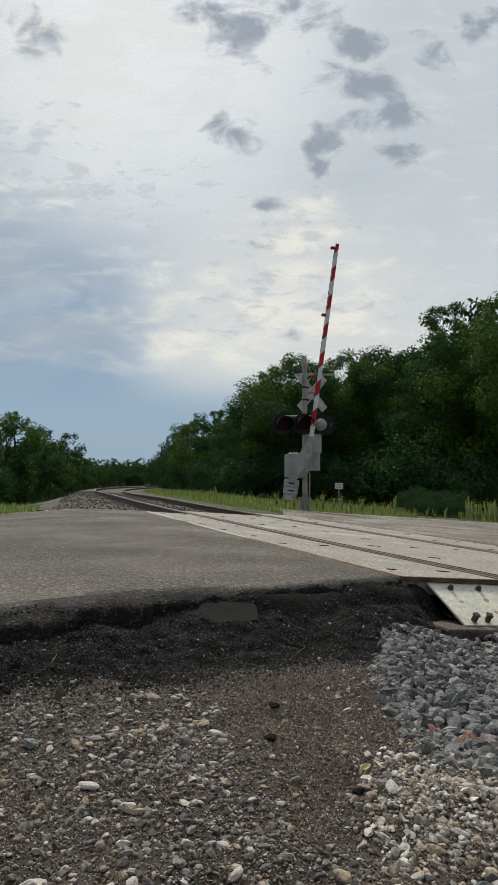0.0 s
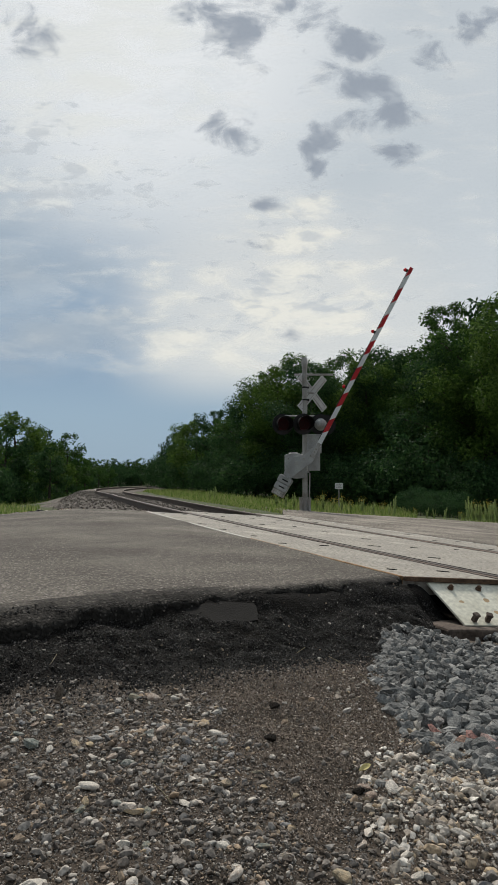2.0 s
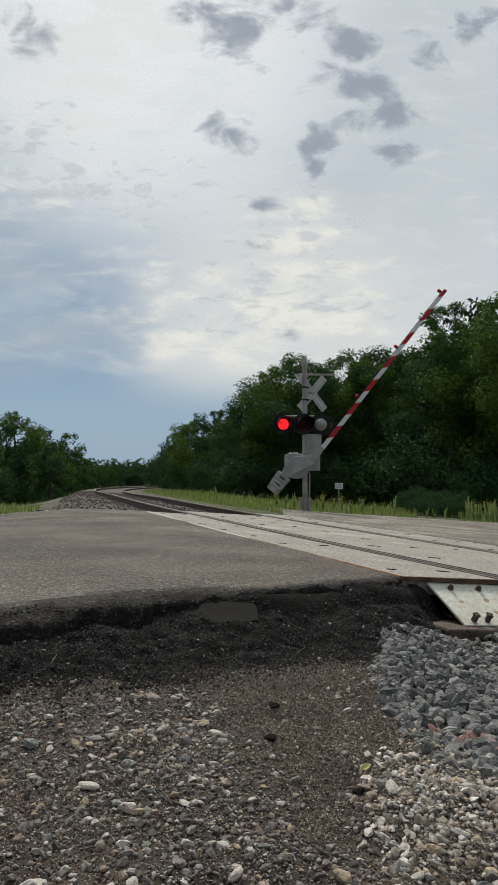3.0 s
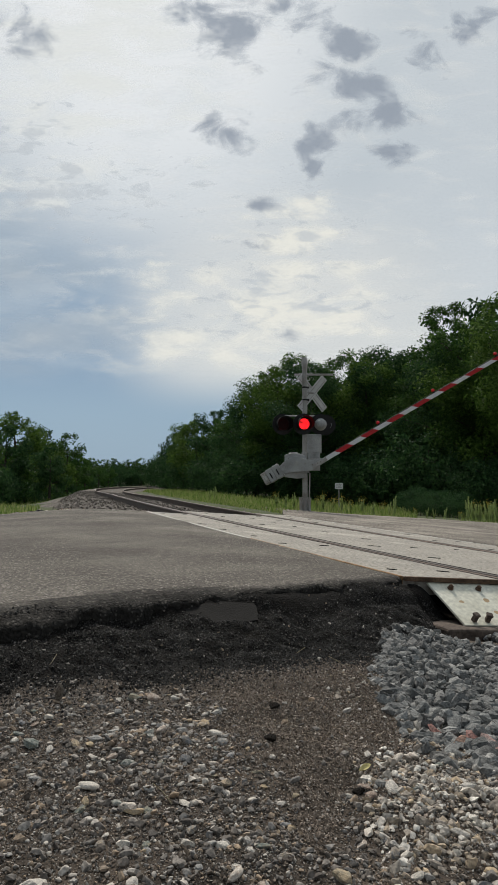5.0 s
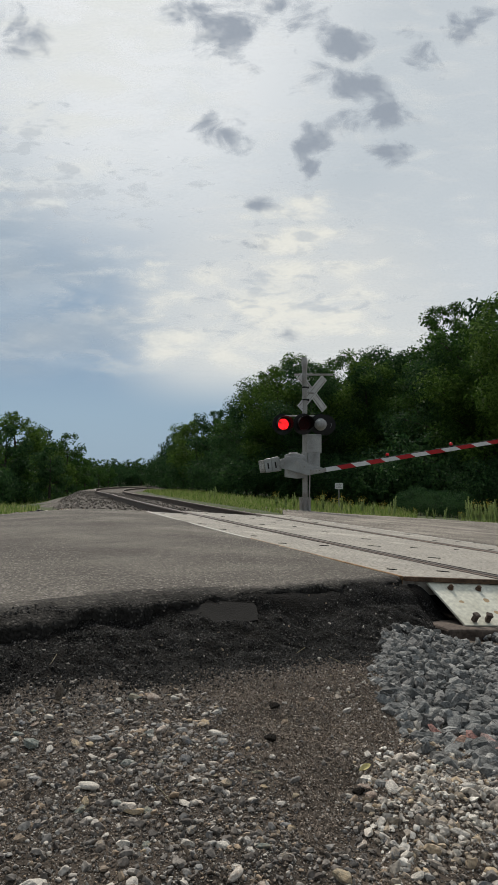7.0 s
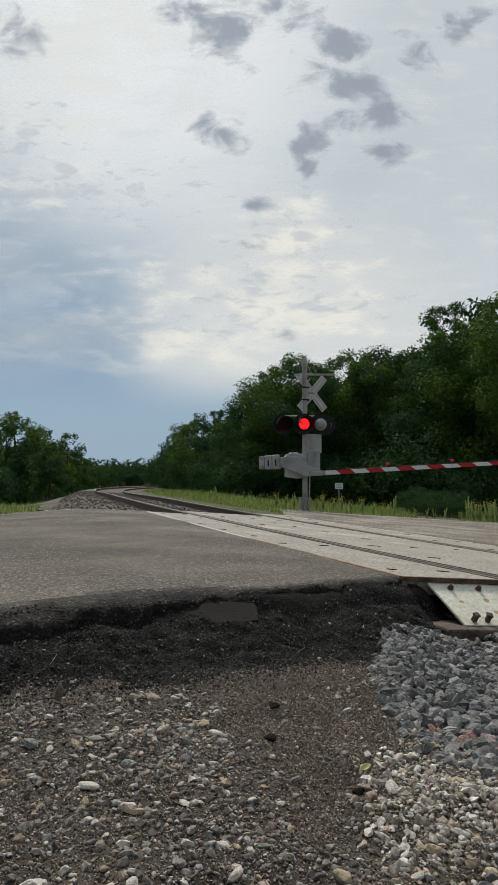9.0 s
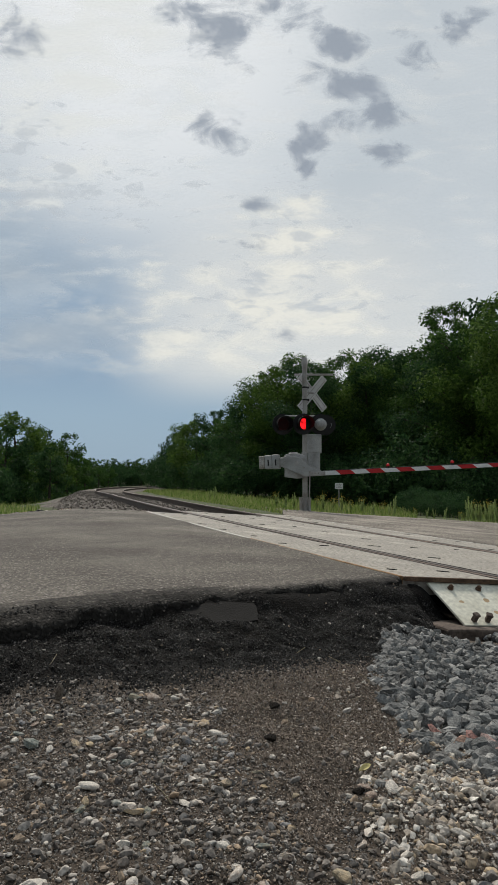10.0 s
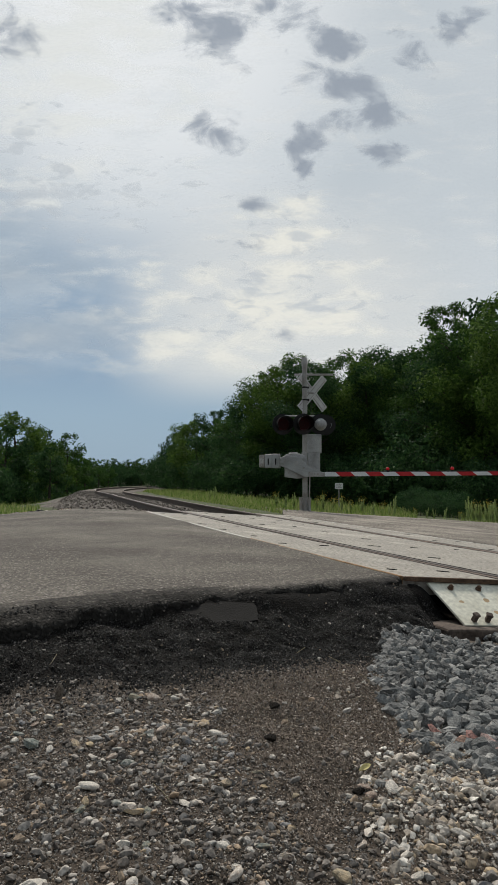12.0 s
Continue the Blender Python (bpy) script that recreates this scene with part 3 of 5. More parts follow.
# ---------------------------------------------------------------- track
def track_frame(s, o, up=0.0):
    """x to the right across the track, y along it, z square to the banked plane."""
    p, a, b = tpoint(s, o, up), tpoint(s + 0.05, o, up), tpoint(s, o + 0.05, up)
    y = (a - p).normalized()
    x = (b - p).normalized()
    z = x.cross(y).normalized()
    x = y.cross(z)
    m = Matrix((x, y, z)).transposed().to_4x4()
    m.translation = p
    return m


def sweep(profile, ss, o):
    """A profile (x, z) drawn along the track at offset o."""
    n = len(profile)
    v, f = [], []
    for s in ss:
        m = track_frame(s, o)
        v += [m @ Vector((x, 0, z)) for x, z in profile]
    for i in range(len(ss) - 1):
        for j in range(n):
            f.append((i * n + j, i * n + (j + 1) % n, (i + 1) * n + (j + 1) % n, (i + 1) * n + j))
    me = bpy.data.meshes.new("rail")
    me.from_pydata([tuple(p) for p in v], [], f + [tuple(range(n)), tuple(range((len(ss) - 1) * n, len(ss) * n))[::-1]])
    bm = bmesh.new()
    bm.from_mesh(me)
    bmesh.ops.recalc_face_normals(bm, faces=bm.faces)
    bm.to_mesh(me)
    bm.free()
    return me


RAIL_PROFILE = [(-0.075, -0.172), (0.075, -0.172), (0.075, -0.16), (0.012, -0.142), (0.010, -0.048), (0.036, -0.036), (0.037, -0.008), (0.030, -0.001),
                (-0.030, -0.001), (-0.037, -0.008), (-0.036, -0.036), (-0.010, -0.048), (-0.012, -0.142), (-0.075, -0.16)]
HEAD_PROFILE = [(-0.022, -0.004), (0.022, -0.004), (0.022, 0.002), (-0.022, 0.002)]


def build_track():
    ss = list(np.arange(-6, 12, 0.6)) + list(np.arange(12, 130, 2.5))
    for o in (-0.75, 0.75):
        r = part_mesh("rail", sweep(RAIL_PROFILE, ss, o), RAIL)
        tagged(r, "rusty brown steel rail with a polished head", "rail", group="rails of the track")
        part_mesh("rail_head", sweep(HEAD_PROFILE, [s for s in ss if s < 26], o), RAILTOP, r, "polished running surface")
    # timber ties
    bm = box(B(), (0, 0, -0.09), (2.75, 0.23, 0.18), 0.012)
    tie = tagged(part("railway_tie", bm, TIE), "weathered brown timber railway tie bedded in ballast", "tie", group="ties under the rails")
    first = True
    for s in list(np.arange(-5.43, -0.2, 0.52)) + list(np.arange(PANEL_LEN + 0.2, 48, 0.52)):
        m = track_frame(s, 0, -0.176) @ pose(random.uniform(-0.04, 0.04), 0, 0, 0, 0, random.uniform(-1, 1))
        if first:
            tie.matrix_world, first = m, False
        else:
            copy_thing(tie, m)


build_track()


# ---------------------------------------------------------------- crossing panels
def build_panels():
    cross = empty("crossing_surface", track_frame(0, 0), "worn pale concrete crossing panels with rusty steel edging", "crossing", kind="structure")
    inv = cross.matrix_world.inverted()
    def panel(w, L0):
        bm = box(B(), (0, 0, -0.04), (w - 0.012, L0 - 0.002, 0.08), 0.004)
        me = bpy.data.meshes.new("concrete_panel")
        bm.to_mesh(me)
        bm.free()
        me.materials.append(CONCRETE)
        return me

    def frame_mesh(w, L0, sides):
        bm = B()
        for x in [k * (w / 2 - 0.011) for k in sides]:
            box(bm, (x, 0, -0.03), (0.022, L0 - 0.002, 0.066), 0.002)
        me = bpy.data.meshes.new("edge_angle")
        bm.to_mesh(me)
        bm.free()
        return me

    # lifting pockets: thin discs on the panel, the hole's shade painted as black
    bm = bmesh.new()
    bmesh.ops.create_cone(bm, cap_ends=True, segments=12, radius1=0.022, radius2=0.018, depth=0.006)
    for v in bm.verts:
        v.co.x *= 1.9
    pocket = bpy.data.meshes.new("lifting_pocket")
    bm.to_mesh(pocket)
    bm.free()
    pocket.materials.append(RUBBER)
    for o, w, length in ((-1.105, 0.60, PANEL_LEN), (0.0, 1.28, 7.75), (1.105, 0.60, 8.9)):
        L0 = length / 3
        me, fms = panel(w, L0), [frame_mesh(w, L0, (-1,) if o < 0 else (1,)) for _ in range(2)]
        fms[0].materials.append(EDGERUST)
        fms[1].materials.append(EDGESTEEL)
        for i in range(3):
            f = inv @ track_frame((i + 0.5) * L0, o)
            p = part_mesh("concrete_panel", me, None, cross)
            p.matrix_basis = f @ pose(0, 0, random.uniform(-0.007, -0.004))
            if w < 1:
                part_mesh("edge_angle", fms[min(i, 1)], None, p, "worn pale steel edging" if i else "rusty steel edging").matrix_basis = pose(0, 0, 0.0015)
            for sx in (-0.3, 0.3) if w < 1 else (-0.38, 0.0, 0.38):
                for sy in (-0.36, -0.02, 0.33):
                    if random.random() < 0.3:
                        continue
                    q = part_mesh("lifting_pocket", pocket, None, p)
                    q.matrix_basis = pose(sx * w * 0.85 + random.uniform(-0.03, 0.03), sy * L0 + random.uniform(-0.05, 0.05), 0.0005, 0, 0, random.uniform(-35, 35)) @ Matrix.Diagonal((random.uniform(0.6, 1.4), random.uniform(0.6, 1.1), 1, 1))
    # rubber in the flangeways, near black to stand for the shade of the deep gaps
    for o in (-0.75, 0.75):
        # a wide strip darkens the groove on the inner side, a narrow one closes the outer gap
        for a, b in ((0.072, 0.107), (-0.053, -0.038)):
            k = -1 if o > 0 else 1
            outline = [(k * a, -0.12), (k * b, -0.12), (k * b, -0.005), (k * a, -0.022 if a > 0 else -0.012)]
            r = part_mesh("flangeway_strip", sweep(outline, list(np.arange(0.02, PANEL_LEN + (0.3 if o < 0 else 1.8), 0.6)), o), RUBBER, cross, "black rubber strip that also stands for the groove's shade")
            r.matrix_parent_inverse = inv
    # block below the corner of the field panel
    bm = box(B(), (-1.25, 0.06, -0.112), (0.24, 0.10, 0.06), 0.006)
    part("bearing_block", bm, TAR, cross, "dark timber bearing block")


build_panels()


def bolt_mesh(name, r, h, nut=True):
    bm = B()
    rod(bm, (0, 0, 0), (0, 0, h * 0.25), r * 1.25, r * 1.25, 16)
    rod(bm, (0, 0, h * 0.25), (0, 0, h * 0.8), r, r, 6)
    rod(bm, (0, 0, h * 0.8), (0, 0, h), r * 0.55, r * 0.5, 12)
    me = bpy.data.meshes.new(name)
    bm.to_mesh(me)
    bm.free()
    me.materials.append(RUST)
    return me


def build_deflector():
    """Sloping steel plate that guards the end of the panels, bolted to the panel and spiked to a tie."""
    m = track_frame(0, -1.27)
    th = empty("deflector_plate", m, "pale dusty steel deflector plate bolted sloping below the crossing's end", "steel plate")
    run, drop = 0.285, 0.150
    ang = math.degrees(math.atan2(drop, run))
    ln = math.hypot(run, drop)
    local = pose(0, -0.004, -0.02) @ Matrix.Rotation(radians(ang), 4, "X")
    w = 1.15
    bm = B()
    out = [(0.0, 0.0), (w, 0.0), (w - 0.06, -ln), (0.025, -ln)]
    lo = [bm.verts.new((x, y, -0.012)) for x, y in out]
    hi = [bm.verts.new((x, y, 0)) for x, y in out]
    bm.faces.new(lo[::-1])
    bm.faces.new(hi)
    for i in range(4):
        bm.faces.new((lo[i], lo[(i + 1) % 4], hi[(i + 1) % 4], hi[i]))
    bmesh.ops.recalc_face_normals(bm, faces=bm.faces)
    bmesh.ops.bevel(bm, geom=bm.edges[:], offset=0.002, segments=1, affect="EDGES")
    part("plate", bm, PLATE, th).matrix_basis = local
    bo = bolt_mesh("bolt", 0.0115, 0.022)
    for x in (0.10, 0.255, 0.42, 0.60):
        part_mesh("bolt", bo, None, th, "rusty bolt").matrix_basis = local @ pose(x, -0.055, 0.001)
    # square spike heads at the foot
    bm = B()
    box(bm, (0, 0, 0.014), (0.022, 0.022, 0.03), 0.004)
    box(bm, (0, 0, 0.034), (0.029, 0.027, 0.011), 0.004)
    sp = bpy.data.meshes.new("spike")
    bm.to_mesh(sp)
    bm.free()
    sp.materials.append(TIE)
    for x, rz in ((0.085, 10), (0.155, -20), (0.42, 5)):
        part_mesh("spike", sp, None, th, "weathered square spike head").matrix_basis = local @ pose(x, -ln + 0.03, 0.001, 4, 0, rz)
    # rusty nosing angle along the panel end
    bm = box(B(), (0.73, -0.012, -0.012), (1.30, 0.02, 0.022), 0.003)
    part("nosing_angle", bm, RUST, th, "rusty steel nosing angle").matrix_basis = pose(-0.2, 0, 0.002)


build_deflector()


# ---------------------------------------------------------------- crossing gate
GATE = (1.456, 19.16, -0.50)
PX = 0.0147


def gx(px):
    return (px - 541) * PX


def gz(py):
    return (910 - py) * PX


def flasher(parent, x, y, z, yaw, rear=False):
    """A lamp: round black background, hood, housing and an added disc that turns its lit face out."""
    m = pose(x, y, z, 0, 0, yaw)
    bm = B()
    rod(bm, (0, 0.02, 0), (0, 0.035, 0), 0.275, 0.275, 36)
    bg = part("background_disc", bm, BLACK, parent, "round matt black background")
    bg.matrix_basis = m
    bm = B()
    rod(bm, (0, 0.035, 0), (0, 0.10, 0), 0.16, 0.155, 24)
    rod(bm, (0, 0.10, 0), (0, 0.19, 0), 0.155, 0.10, 24)
    rod(bm, (0, 0.19, 0), (0, 0.22, 0), 0.10, 0.04, 24)
    part("lamp_housing", bm, GREYPAINT, bg, "pale grey lamp housing", smooth=False)
    # hood: open visor round the upper part of the lens
    bm = B()
    n = 22
    rows = []
    for k, (yy, r, cut) in enumerate(((0.02, 0.185, 0), (-0.12, 0.195, 12), (-0.28, 0.205, 40))):
        ring = []
        for i in range(n + 1):
            a = radians(-60 + cut + (300 - 2 * cut) * i / n)
            ring.append(bm.verts.new((r * math.cos(a), yy, r * math.sin(a))))
        rows.append(ring)
    fs = []
    for r0, r1 in zip(rows[:-1], rows[1:]):
        for i in range(n):
            fs.append(bm.faces.new((r0[i], r0[i + 1], r1[i + 1], r1[i])))
    bmesh.ops.solidify(bm, geom=fs, thickness=0.006)
    part("hood", bm, BLACK, bg)
    if rear:
        return None
    bm = B()
    rod(bm, (0, 0.012, 0), (0, -0.004, 0), 0.158, 0.158, 28)
    part("lens_seat", bm, BLACK, bg)
    # an added two-faced disc stands in for switching: its lit face shows while the lamp flashes
    face = part("turning_reflector", rod(B(), (0, -0.003, 0), (0, 0.003, 0), 0.145, 0.145, 28), DARKLENS, bg, "added disc with a lit and a dark lens face, turned to flash")
    face.data.materials.append(LITLENS)
    for p in face.data.polygons:
        if p.normal.y < -0.5:
            p.material_index = 1
    return face


def build_gate():
    g = empty("crossing_gate", pose(*GATE), "grey railway crossing gate with flashing lamps and striped arm", "crossing gate")
    # mast and base
    bm = rod(B(), (0, 0, 0.05), (0, 0, gz(642)), 0.066, 0.066, 20)
    part("mast", bm, GALV, g, "galvanised steel mast", smooth=False)
    bm = B()
    rod(bm, (0, 0, gz(648)), (0, 0, gz(640)), 0.07, 0.085, 16)
    rod(bm, (0, 0, gz(640)), (0, 0, gz(632)), 0.085, 0.06, 16)
    part("mast_cap", bm, GALV, g)
    bm = box(B(), (0, 0, 0.03), (0.42, 0.42, 0.06), 0.01)
    base = part("base", bm, GALV, g, "cast mast base with bolted ribs")
    bm = B()
    rod(bm, (0, 0, 0.0), (0, 0, 0.36), 0.10, 0.085, 16)
    part("base_collar", bm, GALV, base)
    for i in range(4):
        a = radians(45 + 90 * i)
        bm = rod(B(), (0.15 * math.cos(a), 0.15 * math.sin(a), 0.0), (0.15 * math.cos(a), 0.15 * math.sin(a), 0.42), 0.032, 0.032, 8)
        rod(bm, (0.15 * math.cos(a), 0.15 * math.sin(a), 0.36), (0.15 * math.cos(a), 0.15 * math.sin(a), 0.42), 0.05, 0.05, 6)
        part("anchor_post", bm, GALV, base)
    # pipe clamps on the mast
    for py in (686, 708, 737, 803, 836):
        bm = rod(B(), (0, 0, gz(py) - 0.02), (0, 0, gz(py) + 0.02), 0.082, 0.082, 18)
        box(bm, (0.09, 0, gz(py)), (0.05, 0.03, 0.05), 0.004)
        part("pipe_clamp", bm, BLACK if py in (686, 708) else GALV, g)
    # top bar
    bm = B()
    box(bm, (gx(557), 0.0, gz(663)), (1.0, 0.05, 0.05), 0.006, None)
    part("top_bar", bm, GALV, g)
    # crossed boards seen from behind, on a bracket
    for k, sg in enumerate((-1, 1)):
        m = pose(gx(555), 0.10 + 0.02 * k, gz(695), 0, 0, 27) @ Matrix.Rotation(radians(sg * 48), 4, "Y")
        bm = box(B(), (0, 0, 0), (1.15, 0.012, 0.21), 0.004)
        b = part("crossbuck_board", bm, BOARD, g, "bare metal back of a crossbuck board")
        b.matrix_basis = m
        for z in (-0.06, 0.06):
            part("stiffener", box(B(), (0, -0.012, z), (1.05, 0.012, 0.018), 0.002), GALV, b)
    bm = rod(B(), (0, 0.03, gz(695)), (gx(557), 0.10, gz(695)), 0.03, 0.03, 10)
    part("crossbuck_bracket", bm, GALV, g)
    # lamp arms
    bm = rod(B(), (gx(505), -0.06, gz(737)), (gx(572), 0.08, gz(737)), 0.026, 0.026, 10)
    part("lamp_arm", bm, GALV, g)
    for x, y in ((502, -0.04), (537, -0.14), (570, 0.06)):
        bm = rod(B(), (gx(x), y, gz(737)), (gx(x), y, gz(748)), 0.022, 0.022, 8)
        part("lamp_drop", bm, GALV, g)
    faces = [flasher(g, gx(502), -0.10, gz(752), 12), flasher(g, gx(538), -0.22, gz(752), 12)]
    flasher(g, gx(569), 0.02, gz(752), 200 - 22, True)
    flasher(g, gx(582), 0.62, gz(750), 200 - 22, True)
    # boxes on the far side of the mast
    bm = box(B(), ((gx(543) + gx(568)) / 2, 0.10, (gz(770) + gz(802)) / 2), (0.44, 0.24, 0.50), 0.012)
    c = part("control_box", bm, GREYPAINT, g, "pale grey control box")
    part("box_lid", box(B(), ((gx(543) + gx(568)) / 2, -0.03, (gz(770) + gz(802)) / 2), (0.40, 0.02, 0.46), 0.006), GREYPAINT, c)
    bm = box(B(), ((gx(548) + gx(566)) / 2, 0.12, (gz(802) + gz(832)) / 2), (0.32, 0.30, 0.50), 0.015)
    part("mechanism_box", bm, GREYPAINT, g, "pale grey gate mechanism box")
    bm = rod(B(), (gx(549), -0.10, gz(838)), (gx(548), -0.10, gz(890)), 0.018, 0.018, 8)
    part("cable_conduit", bm, GALV, g)
    # fixed gear housing in front of the mast
    hs = [(gx(505), gz(845)), (gx(505), gz(806)), (gx(517), gz(803)), (gx(531), gz(804)), (gx(543), gz(808)), (gx(544), gz(846)), (gx(525), gz(848))]
    h = part("gear_housing", prism(B(), hs, -0.22, 0.02, 0.015), GREYPAINT, g, "pale grey cast gear housing")
    part("housing_cover", prism(B(), [(gx(509), gz(840)), (gx(509), gz(811)), (gx(526), gz(808)), (gx(526), gz(842))], -0.235, -0.218, 0.006), GREYPAINT, h)
    part("housing_cap", box(B(), (gx(520), -0.08, gz(802.5)), (0.22, 0.16, 0.03), 0.008), GREYPAINT, h)
    for x, y in ((511, 813), (524, 811), (511, 838), (524, 839), (533, 812), (538, 822), (534, 832), (540, 841)):
        part("housing_bolt", rod(B(), (gx(x), -0.25, gz(y)), (gx(x), -0.215, gz(y)), 0.02, 0.02, 6), WEIGHT, h)
    for y in (812, 824, 836):
        part("hinge_lug", box(B(), (gx(534), -0.235, gz(y)), (0.10, 0.05, 0.05), 0.008), GREYPAINT, h)
    # what turns: lever, weights, arm
    pv = new("arm_assembly")
    pv.empty_display_size = 0.1
    pv.parent = g
    pv.location = (gx(525), -0.29, gz(821))

    def q(px, py):
        return ((px - 525) * PX, (821 - py) * PX)
    lever = [q(493, 811), q(512, 807), q(532, 812), q(549, 829), q(567, 835), q(567, 845), q(540, 845), q(513, 832), q(493, 824)]
    bm = prism(B(), lever, -0.05, -0.02, 0.008)
    part("arm_lever", bm, GREYPAINT, pv, "pale grey arm lever plate")
    inner = [q(540, 826), q(552, 826), q(566, 836), q(566, 844), q(544, 842)]
    part("arm_bracket", prism(B(), inner, 0.0, 0.08, 0.008), GALV, pv)
    for x, z in ((0.01, 0.04), (0.19, -0.12), (0.33, -0.24), (-0.31, 0.06), (0.47, -0.28), (0.55, -0.28)):
        bm = rod(B(), (x, -0.075, z), (x, -0.05, z), 0.022, 0.022, 6)
        part("lever_bolt", bm, WEIGHT, pv)
    bm = rod(B(), (0, -0.12, 0), (0, 0.30, 0), 0.055, 0.055, 16)
    part("pivot_shaft", bm, GALV, pv)
    for y in (-0.07, 0.07):
        bm = box(B(), ((492 - 525) * PX, y, q(0, 817)[1]), (0.36, 0.03, 0.14), 0.008)
        part("weight_link", bm, GREYPAINT, pv)
    for i, (x0, x1, h, mt) in enumerate(((460, 470, 22, WEIGHT), (470, 483, 24, GREYPAINT), (483, 496, 25, GREYPAINT))):
        bm = box(B(), (((x0 + x1) / 2 - 525) * PX, 0, q(0, 817)[1]), ((x1 - x0) * PX - 0.006, 0.30, h * PX), 0.02)
        w = part("counterweight", bm, mt, pv, "cast counterweight block")
        if i:
            part("weight_slot", box(B(), (((x0 + x1) / 2 - 525) * PX, -0.152, q(0, 818)[1]), (0.035, 0.006, 0.16), 0.002), BLACK, w)
    # arm
    zc = -(840.5 - 821) * PX
    arm = new("gate_arm")
    arm.empty_display_size = 0.1
    arm.parent = pv
    arm.location = (0, -0.03, zc)
    bm = box(B(), ((560 - 525) * PX, 0, 0), (0.42, 0.07, 0.10), 0.01)
    part("arm_socket", bm, GALV, arm)
    edges = [40, 71.5]
    while edges[-1] < 378:
        edges.append(edges[-1] + 25.3)
    edges[-1] = 390.0
    for i, (a, b) in enumerate(zip(edges[:-1], edges[1:])):
        h0, h1 = 0.058 - 0.014 * a / 387, 0.058 - 0.014 * b / 387
        sa, sb = (0 if i == 0 else 0.06), (0 if b > 389 else 0.06)
        x0, x1 = a * PX, b * PX - 0.001
        bm = prism(B(), [(x0 - sa, h0), (x1 - sb, h1), (x1 + sb, -h1), (x0 + sa, -h0)], -0.018, 0.018, 0.003)
        part("red_stripe" if i % 2 else "white_stripe", bm, ARMRED if i % 2 else ARMWHITE, arm, "red reflective stripe" if i % 2 else "white reflective stripe")
    bm = rod(B(), (0.8, 0, 0.066), (383 * PX, 0, 0.056), 0.008, 0.008, 6)
    part("lamp_cable", bm, BLACK, arm)
    for L in (156, 263, 382):
        bm = B()
        bmesh.ops.create_uvsphere(bm, u_segments=14, v_segments=10, radius=0.045, matrix=Matrix.Translation((L * PX, 0, 0.125)))
        part("arm_lamp", bm, LAMPRED, arm, "red arm lamp", smooth=True)
        part("lamp_foot", rod(B(), (L * PX, 0, 0.05), (L * PX, 0, 0.095), 0.035, 0.04, 10), BLACK, arm)
    return g, pv, faces


gate, arm_assembly, flash_discs = build_gate()


def motions():
    # arm: degrees above level
    arm = [(0, 82.1), (0.5, 76.7), (1.0, 71.75), (1.5, 67.0), (2.0, 62.1), (2.5, 57.05), (3.0, 51.9), (3.2, 49.9), (4.0, 41.1), (4.8, 32.3), (5.0, 30.3), (5.5, 25.75), (6.0, 19.85), (6.5, 14.45), (7.0, 9.3), (7.2, 7.75), (7.6, 4.7), (8.0, 2.9), (8.4, 2.3), (8.8, 2.7), (9.0, 3.2), (9.5, 3.5), (10.0, 2.7), (10.5, 0.35), (10.9, -1.05), (11.2, -0.6), (11.5, 0.2), (12, 0.3)]
    walk(arm_assembly, [(t, Matrix.Translation((gx(525), -0.29, gz(821))) @ Matrix.Rotation(radians(-9), 4, "Z") @ Matrix.Rotation(radians(-a), 4, "Y")) for t, a in arm])
    # lamps: each turns its lit face forward for about two thirds of a second in turn
    marks = [2.45, 3.15, 3.85, 4.55, 5.15, 5.85, 6.55, 7.25, 7.85, 8.55, 9.25, 9.85, 10.25]
    left = [(marks[i], marks[i + 1]) for i in range(0, 12, 2)]
    right = [(2.15, 2.45)] + [(marks[i], marks[i + 1]) for i in range(1, 12, 2)]
    for ob, spans in ((flash_discs[0], left), (flash_discs[1], right)):
        rows = [(0.0, 180.0)]
        for a, b in spans:
            on = 28.0 if a > 9.2 else 0.0
            step = (180.0 - on) / 3
            rows += [(a - 0.05, 180.0), (a - 0.017, 180 - step), (a + 0.017, on + step), (a + 0.05, on)]
            rows += [(b - 0.05, on), (b - 0.017, on + step), (b + 0.017, 180 - step), (b + 0.05, 180.0)]
        rows += [(12.0, 180.0)]
        walk(ob, [(t, Matrix.Translation((0, -0.03, 0)) @ Matrix.Rotation(radians(a), 4, "Z")) for t, a in rows])
    # clouds drift to the left as one flat layer
    for ob in clouds:
        c = ob.location.copy()
        walk(ob, [(t, Matrix.Translation((c.x - 0.00425 * CLOUD_H * t, c.y, c.z))) for t in range(0, 13)])


# ---------------------------------------------------------------- clouds
CLOUD_H = 600.0
clouds = []


